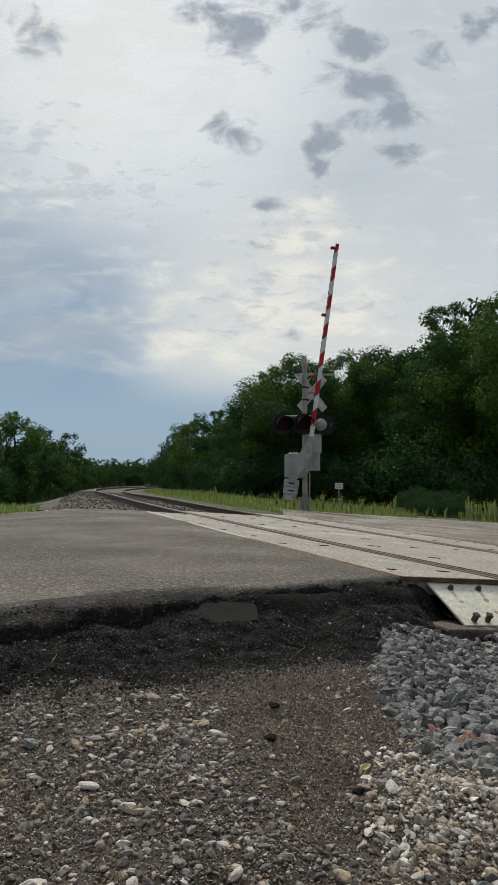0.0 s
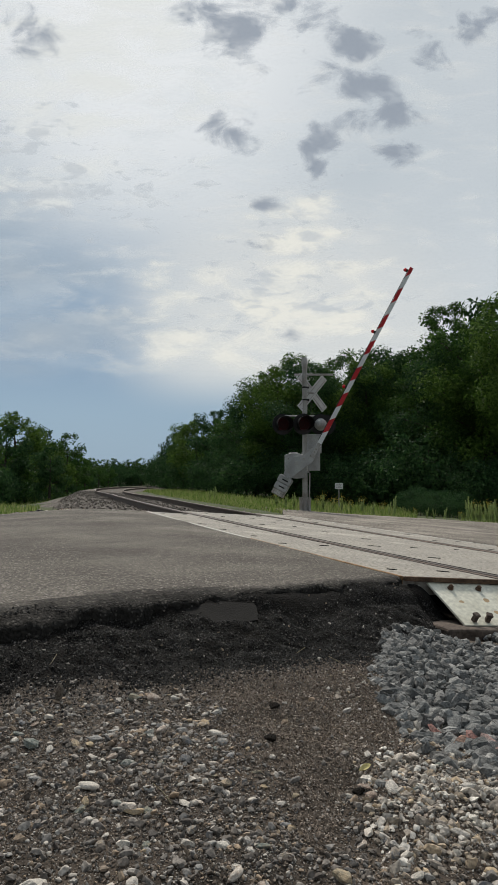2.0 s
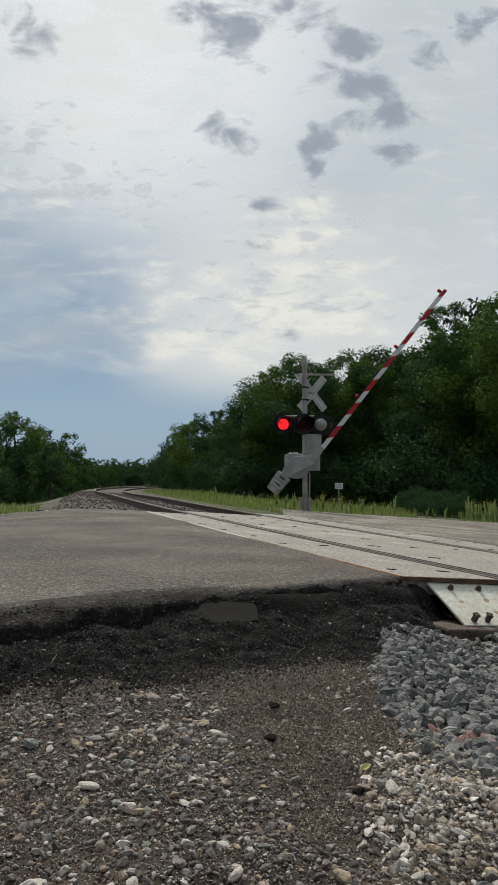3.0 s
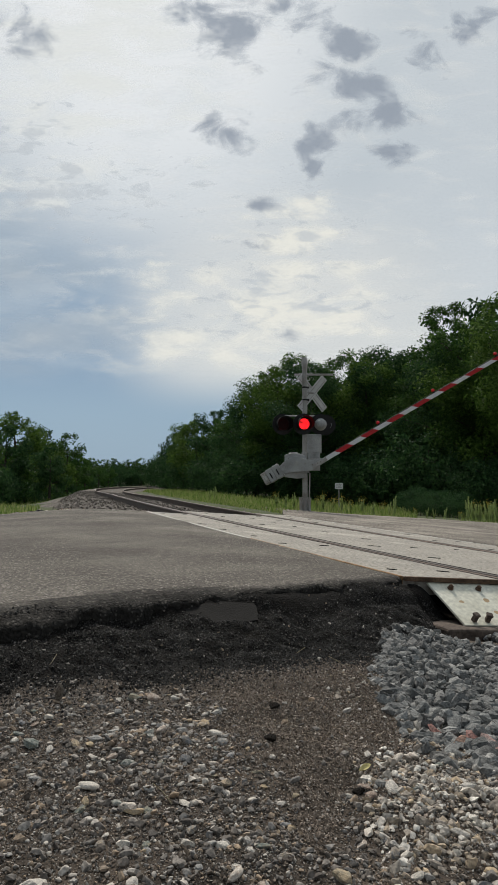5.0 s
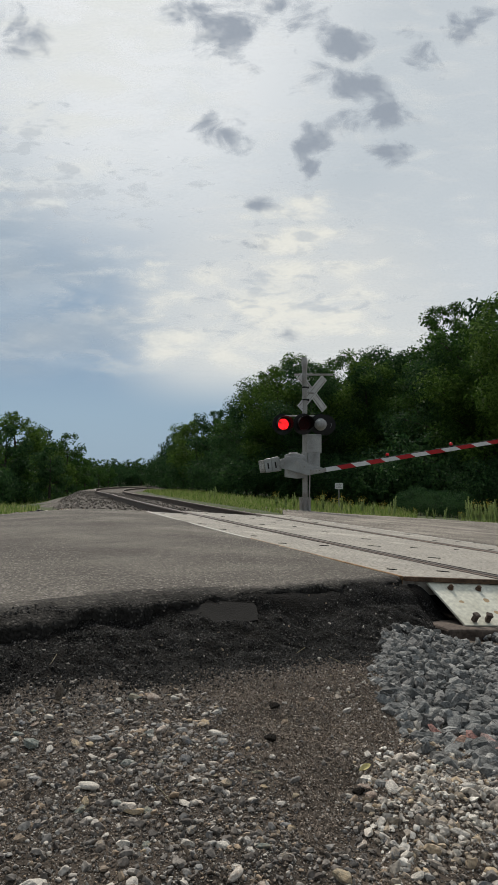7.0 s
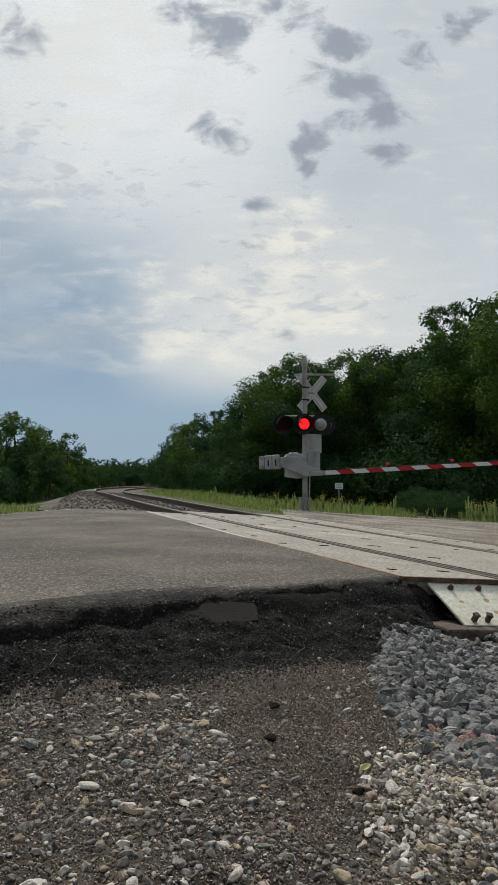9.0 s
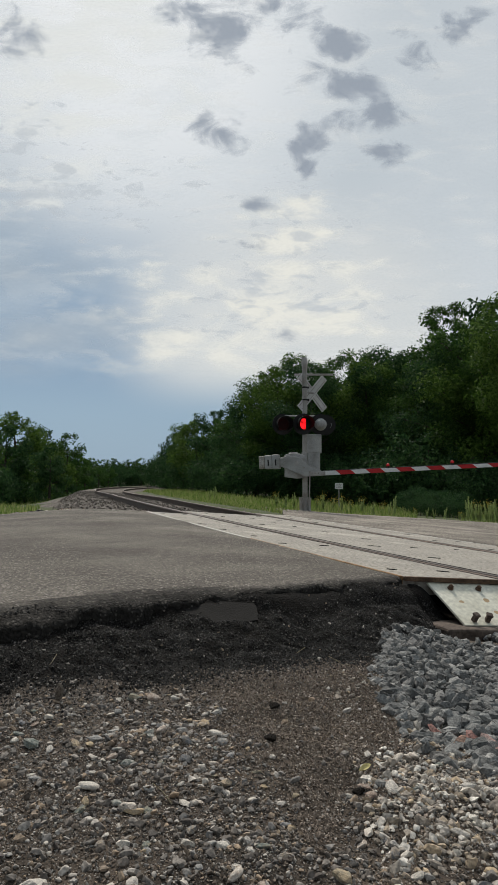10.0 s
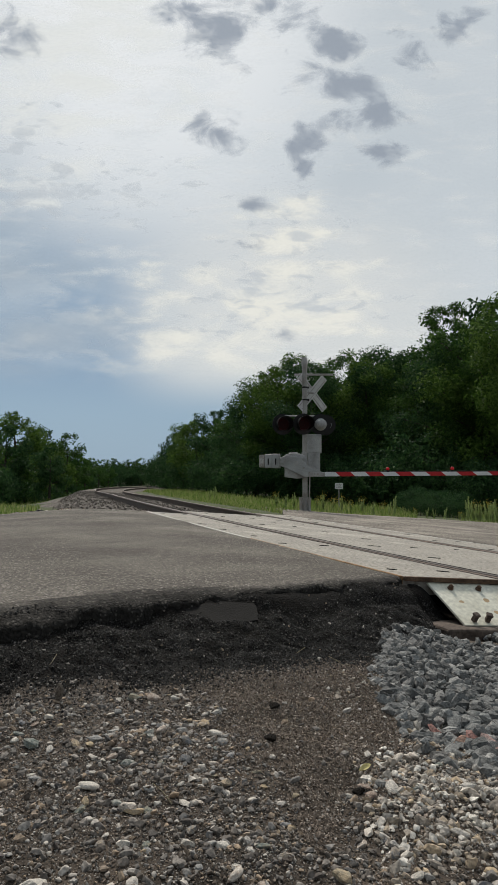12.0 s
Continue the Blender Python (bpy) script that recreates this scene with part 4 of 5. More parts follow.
def cloud_banks():
    """Groups of cloud in the sheet: colour, softness, grain, then bearing, height, width and depth of each, as tangents in thousandths."""
    dark = [(-38, 632, 66, 60, 1.0), (0, 612, 64, 60, 1.0), (20, 645, 80, 46, 0.95), (52, 652, 80, 36, 0.95), (92, 652, 90, 36, 0.9),
            (157, 597, 68, 46, 1.0), (124, 567, 56, 46, 1.0), (166, 546, 70, 50, 1.0), (203, 506, 54, 44, 1.0), (164, 486, 48, 38, 0.95), (203, 449, 52, 28, 0.95),
            (-18, 476, 62, 34, 1.0), (106, 456, 46, 34, 1.0), (98, 430, 28, 28, 0.95), (19, 313, 37, 20, 0.9), (24, 369, 40, 26, 0.75),
            (249, 592, 69, 54, 0.62), (314, 631, 69, 46, 0.7), (58, 195, 34, 16, 0.85), (-327, 615, 100, 62, 0.75)]
    grey = [(45, 255, 92, 18, 0.9), (103, 232, 70, 15, 0.9), (80, 340, 110, 120, 0.6), (45, 262, 200, 60, 0.6), (122, 228, 170, 38, 0.6), (-16, 216, 184, 46, 0.55), (-239, 393, 230, 70, 0.7), (-308, 470, 123, 54, 0.75)]
    bank = [(-265, 196, 215, 62, 1.0), (-190, 200, 100, 66, 0.95), (-315, 275, 170, 50, 0.95), (-300, 140, 240, 30, 0.7)]
    cream = [(30, 228, 250, 56, 1.0), (-16, 177, 250, 54, 1.0), (137, 216, 160, 50, 1.0), (91, 366, 92, 46, 0.9), (76, 320, 115, 40, 0.9), (95, 278, 130, 40, 0.95), (-60, 270, 130, 40, 0.7)]
    white = [(-246, 589, 276, 130, 1.0), (-162, 616, 170, 123, 1.0), (-254, 481, 253, 62, 0.85), (-292, 416, 170, 40, 0.8), (-208, 278, 90, 14, 0.85), (-262, 376, 100, 15, 0.85)]
    return (((0.72, 0.712, 0.665), -0.1, 0.8, 1.5, 11, 0.85, cream), ((0.65, 0.667, 0.665), -0.05, 0.8, 1.5, 11, 0.8, white), ((0.345, 0.40, 0.465), -0.15, 0.8, 0.6, 7, 0.8, bank),
            ((0.44, 0.475, 0.52), 0.10, 0.75, 2.2, 26, 0.62, grey), ((0.262, 0.298, 0.36), -0.06, 0.62, 1.35, 16, 0.92, dark))


def cloud_sheet_material():
    m = bpy.data.materials.new("layered_cloud")
    m.use_nodes = True
    nt = m.node_tree
    nt.nodes.clear()
    N, L = nt.nodes.new, nt.links.new

    def mth(op, a, b=0.0, c=0.0):
        q = N("ShaderNodeMath")
        q.operation = op
        for i, v in enumerate((a, b, c)):
            if isinstance(v, (int, float)):
                q.inputs[i].default_value = v
            else:
                L(v, q.inputs[i])
        return q.outputs[0]

    tc, sp, cb = N("ShaderNodeTexCoord"), N("ShaderNodeSeparateXYZ"), N("ShaderNodeCombineXYZ")
    L(tc.outputs["Object"], sp.inputs[0])
    # bearing and height of a place in the flat sheet
    L(mth("DIVIDE", sp.outputs[0], sp.outputs[1]), cb.inputs[0])
    L(mth("DIVIDE", 1.0, sp.outputs[1]), cb.inputs[1])
    place = cb.outputs[0]

    def grain(scale, stretch, seed, detail=6, rough=0.55):
        mp, n = N("ShaderNodeMapping"), N("ShaderNodeTexNoise")
        mp.inputs["Scale"].default_value = (scale, scale * stretch, 1)
        mp.inputs["Location"].default_value = (seed, seed * 0.7, 0)
        L(place, mp.inputs[0])
        L(mp.outputs[0], n.inputs["Vector"])
        n.inputs["Scale"].default_value, n.inputs["Detail"].default_value, n.inputs["Roughness"].default_value = 1.0, detail, rough
        n.inputs["Distortion"].default_value = 0.4
        return n.outputs["Fac"]

    shader = N("ShaderNodeBsdfTransparent").outputs[0]

    def lay_over(alpha, colour):
        nonlocal shader
        t, x = N("ShaderNodeBsdfTranslucent"), N("ShaderNodeMixShader")
        t.inputs["Color"].default_value = rgb(*colour)
        L(alpha, x.inputs[0])
        L(shader, x.inputs[1])
        L(t.outputs[0], x.inputs[2])
        shader = x.outputs[0]

    def smooth(v, lo, hi, top):
        r = N("ShaderNodeMapRange")
        r.interpolation_type = "SMOOTHSTEP"
        r.inputs["From Min"].default_value, r.inputs["From Max"].default_value, r.inputs["To Max"].default_value = lo, hi, top
        L(v, r.inputs["Value"])
        return r.outputs["Result"]

    # thin veil everywhere, streaked
    lay_over(smooth(grain(9, 2.6, 3.0), 0.42, 0.72, 0.35), (0.52, 0.565, 0.61))
    lay_over(smooth(grain(14, 3.0, 8.0), 0.48, 0.74, 0.35), (0.64, 0.65, 0.65))
    for g, (colour, lo, hi, amp, fine, dens, spots) in enumerate(cloud_banks()):
        total = None
        for b, e, w, h, k in spots:
            v, n = N("ShaderNodeVectorMath"), N("ShaderNodeVectorMath")
            v.operation, n.operation = "MULTIPLY_ADD", "LENGTH"
            rx, ry = w / 1300, h / 1300
            v.inputs[1].default_value = (1 / rx, 1 / ry, 0)
            v.inputs[2].default_value = (-b / 1000 / rx, -e / 1000 / ry, 0)
            L(place, v.inputs[0])
            L(v.outputs[0], n.inputs[0])
            one = mth("SUBTRACT", k, n.outputs["Value"])
            total = one if total is None else mth("MAXIMUM", total, one)
        total = mth("MAXIMUM", mth("MULTIPLY", total, 0.62), -1.0)
        ragged = mth("MULTIPLY_ADD", grain(fine, 1.4 if g == 4 else 2.4, 11.0 + 5 * g, 6, 0.58), 2 * amp, -amp)
        lay_over(smooth(mth("ADD", total, ragged), lo, hi, dens), colour)
    # the layer thins out towards its far edge
    fade, clear, out = N("ShaderNodeMixShader"), N("ShaderNodeBsdfTransparent"), N("ShaderNodeOutputMaterial")
    L(smooth(mth("DIVIDE", 1.0, sp.outputs[1]), 0.115, 0.175, 1.0), fade.inputs[0])
    L(clear.outputs[0], fade.inputs[1])
    L(shader, fade.inputs[2])
    L(fade.outputs[0], out.inputs["Surface"])
    return m


def build_clouds():
    bm = bmesh.new()
    bmesh.ops.create_grid(bm, x_segments=24, y_segments=24, size=1)
    for v in bm.verts:
        t = (v.co.y + 1) / 2
        y = 1.1 + 8.9 * t * t
        v.co = Vector((v.co.x * 0.75 * y, y, 0.0))
    ob = part("cloud_layer", bm, cloud_sheet_material())
    ob.matrix_world = pose(0, 0, CLOUD_H) @ Matrix.Diagonal((CLOUD_H, CLOUD_H, CLOUD_H, 1))
    tagged(ob, "layer of ragged grey, cream and white cloud", "cloud", kind="stuff")
    clouds.append(ob)


build_clouds()


# ---------------------------------------------------------------- trees
def leaf_cloud(rng, clumps, per, size):
    """Small bent leaves scattered in clumps: vertices and faces."""
    cs, rs = np.array([c[:3] for c in clumps]), np.array([c[3] for c in clumps])
    k = np.repeat(np.arange(len(clumps)), np.maximum(8, (per * rs ** 2).astype(int)))
    n = len(k)
    d = rng.normal(size=(n, 3))
    d /= np.linalg.norm(d, axis=1)[:, None]
    rad = rs[k] * (0.22 + 0.86 * rng.random(n) ** 0.7)
    d[:, 2] *= 0.75
    p = cs[k] + d * rad[:, None]
    p[:, 2] -= 0.10 * rs[k] * rng.random(n)
    nrm = d + rng.normal(size=(n, 3)) * 0.7 + np.array([0, 0, 0.5])
    nrm /= np.linalg.norm(nrm, axis=1)[:, None]
    t = np.cross(nrm, rng.normal(size=(n, 3)))
    t /= np.linalg.norm(t, axis=1)[:, None] + 1e-9
    b = np.cross(nrm, t)
    s = size * (0.6 + 0.8 * rng.random(n))[:, None]
    tip, side = t * s, b * s * 0.38
    v = np.stack([p - tip * 0.9, p + side + nrm * s * 0.12, p + tip, p - side + nrm * s * 0.12], 1).reshape(-1, 3)
    i = np.arange(n)[:, None] * 4
    f = np.concatenate([i + np.array([[0, 1, 2]]), i + np.array([[0, 2, 3]])])
    return v, f


def make_tree(seed, h, r, low, leaf, size, per, name="tree"):
    """A broadleaf tree: tapered trunk with limbs and a crown of leaf clumps that reaches down to the height low."""
    rng = np.random.default_rng(seed)
    th = empty(name, Matrix.Identity(4), "dense green broadleaf tree at the wood's edge", "tree", "trees of the wood")
    bm = B()
    lean = rng.normal(size=2) * 0.03 * h
    top = Vector((lean[0], lean[1], h * 0.8))
    rod(bm, (0, 0, -0.3), (lean[0] * 0.4, lean[1] * 0.4, h * 0.4), 0.026 * h, 0.018 * h, 8)
    rod(bm, (lean[0] * 0.4, lean[1] * 0.4, h * 0.4), top, 0.018 * h, 0.006 * h, 8)
    clumps = []
    nlimb = 9
    for i in range(nlimb):
        a = i * 2.4 + rng.random()
        z0 = h * (0.22 + 0.5 * i / nlimb)
        reach = r * (0.75 + 0.35 * rng.random()) * (1 - 0.35 * abs(i / nlimb - 0.4))
        z1 = z0 + h * (0.08 + 0.12 * rng.random())
        e = Vector((math.cos(a) * reach, math.sin(a) * reach, z1))
        st = Vector((lean[0] * 0.4, lean[1] * 0.4, z0))
        rod(bm, st, e, 0.008 * h, 0.003 * h, 5)
        for k in (0.55, 0.8, 1.0):
            p = st.lerp(e, k)
            clumps.append((p.x + rng.normal() * 0.1 * r, p.y + rng.normal() * 0.1 * r, p.z + rng.normal() * 0.03 * h, r * (0.26 + 0.16 * rng.random())))
    for i in range(16):
        a, q = rng.random() * 6.28, rng.random()
        zz = low + (h * 0.97 - low) * (i + 0.5) / 16
        t = (zz - low) / (h - low)
        prof = r * (0.45 + 0.75 * math.sin(math.pi * min(1, t * 0.86 + 0.12)))
        clumps.append((math.cos(a) * prof * q ** 0.5 * 0.9 + lean[0] * t, math.sin(a) * prof * q ** 0.5 * 0.9 + lean[1] * t, zz, r * (0.24 + 0.18 * rng.random()) * (1.15 - 0.5 * t)))
    clumps.append((lean[0], lean[1], h * 0.95, r * 0.22))
    for _ in range(7):
        a = rng.random() * 6.28
        clumps.append((lean[0] + math.cos(a) * r * 0.4, lean[1] + math.sin(a) * r * 0.4, h * (0.82 + 0.16 * rng.random()), r * 0.16))
    part("trunk", bm, BARK, th)
    v, f = leaf_cloud(rng, clumps, per, size)
    part_mesh("crown", mesh_np("crown", v, f), leaf, th)
    return th


def plant_tree(proto, x, y, k, turn, kz=1.0):
    z = float(ground_z(x, y))
    t = copy_thing(proto, Matrix.Identity(4))
    t.matrix_world = pose(x, y, z, 0, 0, turn) @ Matrix.Diagonal((k, k, k * kz, 1))
    return t


def build_trees():
    near = [make_tree(1, 9.5, 2.9, 0.9, LEAFB, 0.083, 680), make_tree(2, 9.0, 2.6, 0.9, LEAFA, 0.081, 680), make_tree(3, 8.6, 2.8, 0.7, LEAFC, 0.081, 680)]
    slim = [make_tree(9, 10.0, 1.75, 3.0, LEAFA, 0.08, 1300)]
    far = [make_tree(4, 9.5, 2.7, 0.4, LEAFA, 0.165, 180), make_tree(5, 9.0, 2.8, 0.4, LEAFC, 0.165, 180), make_tree(6, 8.5, 3.0, 0.3, LEAFB, 0.165, 180)]
    # bushes take the darkest leaves, which paint in the shade under the wood
    bush = [make_tree(7, 2.6, 1.7, 0.2, LEAFC, 0.08, 260, "bush"), make_tree(8, 2.2, 1.6, 0.15, LEAFC, 0.08, 260, "bush")]
    for b in bush:
        tagged(b, "low green bush, darkened for the shade at the foot of the wood", "bush", "bushes of the wood")
    vfar = [make_tree(14, 9.5, 2.7, 0.2, LEAFA, 0.29, 52), make_tree(15, 9.0, 2.8, 0.2, LEAFC, 0.29, 52), make_tree(16, 8.5, 3.0, 0.2, LEAFA, 0.29, 52)]
    rng = np.random.default_rng(5)
    used = set()

    def put(kind, i, x, y, k, kz=1.0):
        p = kind[i % len(kind)]
        if id(p) not in used:
            used.add(id(p))
            z = float(ground_z(x, y))
            p.matrix_world = pose(x, y, z, 0, 0, rng.random() * 360) @ Matrix.Diagonal((k, k, k * kz, 1))
        else:
            plant_tree(p, x, y, k, rng.random() * 360, kz)
    # the wood on the right: bearing of each front tree, its distance and its top
    front = [(905, 29, 500), (862, 31, 545), (806, 33, 600), (793, 36, 527), (735, 36, 650), (690, 38, 612), (655, 37, 640), (612, 39, 622), (570, 38, 640), (520, 42, 632), (490, 44, 655),
             (450, 47, 692), (418, 54, 712), (385, 60, 718), (352, 66, 738), (330, 74, 745), (312, 84, 768), (295, 98, 792), (284, 115, 806), (274, 135, 818)]
    for i, (px, d, top) in enumerate(front):
        x = (px - 441) / 1303 * d
        z = float(ground_z(x, d))
        h = 0.5 + (842 - top) / 1303 * d - z
        h *= 0.99 if i < 4 else (1.03 if d < 50 else 0.96)
        pr = near if d < 50 else (far if d < 90 else vfar)
        k = h / (9.5, 9.0, 8.6)[i % 3] if d < 50 else h / (9.5, 9.0, 8.5)[i % 3]
        if i == 3:
            put(slim, 0, x, d, h / 10.0)
            k *= 0.75
        else:
            put(pr, i, x, d, k)
        # a second and third row behind, lower or equal, to close the wood
        for rowk in ((1, 2) if i % 2 else (1,)):
            xx, dd = x + rng.uniform(0.5, 3.0) + 1.5 * rowk, d + 4.5 * rowk + rng.random() * 2
            put(vfar, i + rowk, xx, dd, k * rng.uniform(0.82, 0.95))
    for i, (px, d, top) in enumerate(((848, 37, 552), (886, 35, 522), (770, 42, 600), (826, 40, 575), (700, 44, 628), (640, 45, 634), (560, 46, 640))):
        x = (px - 441) / 1303 * d
        h = 0.5 + (842 - top) / 1303 * d - float(ground_z(x, d))
        put(far, i, x, d, h / (9.5, 9.0, 8.5)[i % 3])
    for i in range(34):
        px = 285 + (900 - 285) * (i + rng.random() * 0.6) / 34
        d = float(np.interp(px, [285, 330, 450, 620, 900], [104, 70, 44, 36, 27.5])) - 1.2
        put(bush, i, (px - 441) / 1303 * d, d, rng.uniform(0.75, 1.25) * (1 + max(0, d - 40) / 60))
    # dark undergrowth that comes up to the road
    for i, (b, d, k) in enumerate(((0.222, 24.0, 0.34), (0.232, 22.6, 0.24), (0.243, 23.4, 0.30), (0.252, 22.2, 0.22), (0.262, 23.0, 0.30), (0.272, 22.0, 0.24), (0.283, 22.6, 0.30), (0.247, 26.0, 0.34), (0.268, 25.5, 0.32), (0.228, 26.5, 0.34))):
        put(bush, i, b * d, d, k)
    # the wood on the left, receding beside the track
    left = [(-30, 50, 745), (5, 58, 752), (32, 66, 730), (58, 84, 772), (82, 100, 784), (100, 118, 794), (122, 135, 802), (143, 150, 804), (162, 165, 810), (184, 180, 813), (207, 200, 816), (228, 205, 813),
            (247, 210, 810), (264, 240, 824), (282, 240, 826), (300, 230, 826)]
    for i, (px, d, top) in enumerate(left):
        x = (px - 441) / 1303 * d
        z = float(ground_z(x, d))
        h = 0.5 + (842 - top) / 1303 * d - z
        k = h / (9.5, 9.0, 8.5)[i % 3]
        pr = far if d < 100 else vfar
        put(pr, i, x, d, k)
        if i % 2:
            put(vfar, i + 1, x - 4 - rng.random() * 3, d + 5, k * 0.95)
        put(vfar, i + 2, x - 1.0, d + 9, k * 0.85)
        put(pr, i + 1, x + 3.0 + rng.random(), d + 3, k * 0.72)
        put(bush, i, x + 1.0, d - 3, 0.9 + d / 170)
        put(bush, i + 1, x - 3.0, d - 2, 0.9 + d / 170)


build_trees()


# ---------------------------------------------------------------- stones
def hull_rock(rng, n, flat=0.7, long=1.3):
    """An angular stone of about unit radius."""
    bm = bmesh.new()
    for _ in range(n):
        d = rng.normal(size=3)
        d /= np.linalg.norm(d)
        d *= 0.85 + 0.3 * rng.random()
        bm.verts.new((d[0] * long, d[1], d[2] * flat))
    r = bmesh.ops.convex_hull(bm, input=bm.verts)
    bmesh.ops.delete(bm, geom=[g for g in r["geom_interior"] if isinstance(g, bmesh.types.BMVert)], context="VERTS")
    bmesh.ops.triangulate(bm, faces=bm.faces)
    bm.verts.index_update()
    v = np.array([tuple(q.co) for q in bm.verts])
    f = np.array([[q.index for q in p.verts] for p in bm.faces])
    bm.free()
    return v, f


def pebble(rng, sub=2, flat=0.65, long=1.25):
    """A rounded stone of about unit radius."""
    bm = bmesh.new()
    bmesh.ops.create_icosphere(bm, subdivisions=sub, radius=1.0)
    off = Vector(rng.random(3) * 50)
    for q in bm.verts:
        k = 1 + 0.34 * noise.noise(q.co * 1.1 + off) + 0.12 * noise.noise(q.co * 2.7 + off)
        q.co = Vector((q.co.x * long, q.co.y, q.co.z * flat)) * k
    bm.verts.index_update()
    v = np.array([tuple(q.co) for q in bm.verts])
    f = np.array([[q.index for q in p.verts] for p in bm.faces])
    bm.free()
    return v, f


def scatter(rng, templates, pts, radii, tilt=0.5, squash=1.0):
    """Joins turned and scaled copies of the templates into one set of vertices and faces."""
    vs, fs, base = [], [], 0
    which = rng.integers(len(templates), size=len(pts))
    for k, (tv, tf) in enumerate(templates):
        idx = np.nonzero(which == k)[0]
        n = len(idx)
        if not n:
            continue
        a, b, c = rng.random(n) * 6.283, rng.normal(size=n) * tilt, rng.normal(size=n) * tilt
        ca, sa, cb, sb, cc, sc = np.cos(a), np.sin(a), np.cos(b), np.sin(b), np.cos(c), np.sin(c)
        R = np.empty((n, 3, 3))
        R[:, 0, 0], R[:, 0, 1], R[:, 0, 2] = ca * cb, ca * sb * sc - sa * cc, ca * sb * cc + sa * sc
        R[:, 1, 0], R[:, 1, 1], R[:, 1, 2] = sa * cb, sa * sb * sc + ca * cc, sa * sb * cc - ca * sc
        R[:, 2, 0], R[:, 2, 1], R[:, 2, 2] = -sb, cb * sc, cb * cc
        v = np.einsum("nij,vj->nvi", R, tv) * radii[idx][:, None, None]
        v += pts[idx][:, None, :]
        vs.append(v.reshape(-1, 3))
        fs.append((tf[None] + (np.arange(n) * len(tv))[:, None, None] + base).reshape(-1, 3))
        base += n * len(tv)
    return np.concatenate(vs), np.concatenate(fs)


def path_mask(x, y):
    """1 in the bare trodden strip of dirt."""
    c = np.interp(y, [1.0, 1.33, 1.62, 2.0, 2.6], [0.10, 0.125, 0.135, 0.12, 0.2])
    w = np.interp(y, [1.0, 1.33, 1.62, 2.0, 2.6], [0.03, 0.075, 0.18, 0.27, 0.3])
    return 1 - sstep(np.abs(x - c) + 0.05 * vnoise(x * 9, y * 9, 21), w * 0.75, w * 1.2)


def wedge(rng, n, y0, y1):
    """Random places in the stretch of ground in front."""
    y = np.sqrt(rng.random(n) * (y1 ** 2 - y0 ** 2) + y0 ** 2)
    x = (rng.random(n) * 2 - 1) * 0.40 * y
    return x, y


def lay(x, y, r, sink=0.25):
    return np.stack([x, y, ground_z(x, y) + r * sink], 1)


def stuff(name, v, f, material, label, category):
    return tagged(part_mesh(name, mesh_np(name, v, f), material), label, category, kind="stuff")


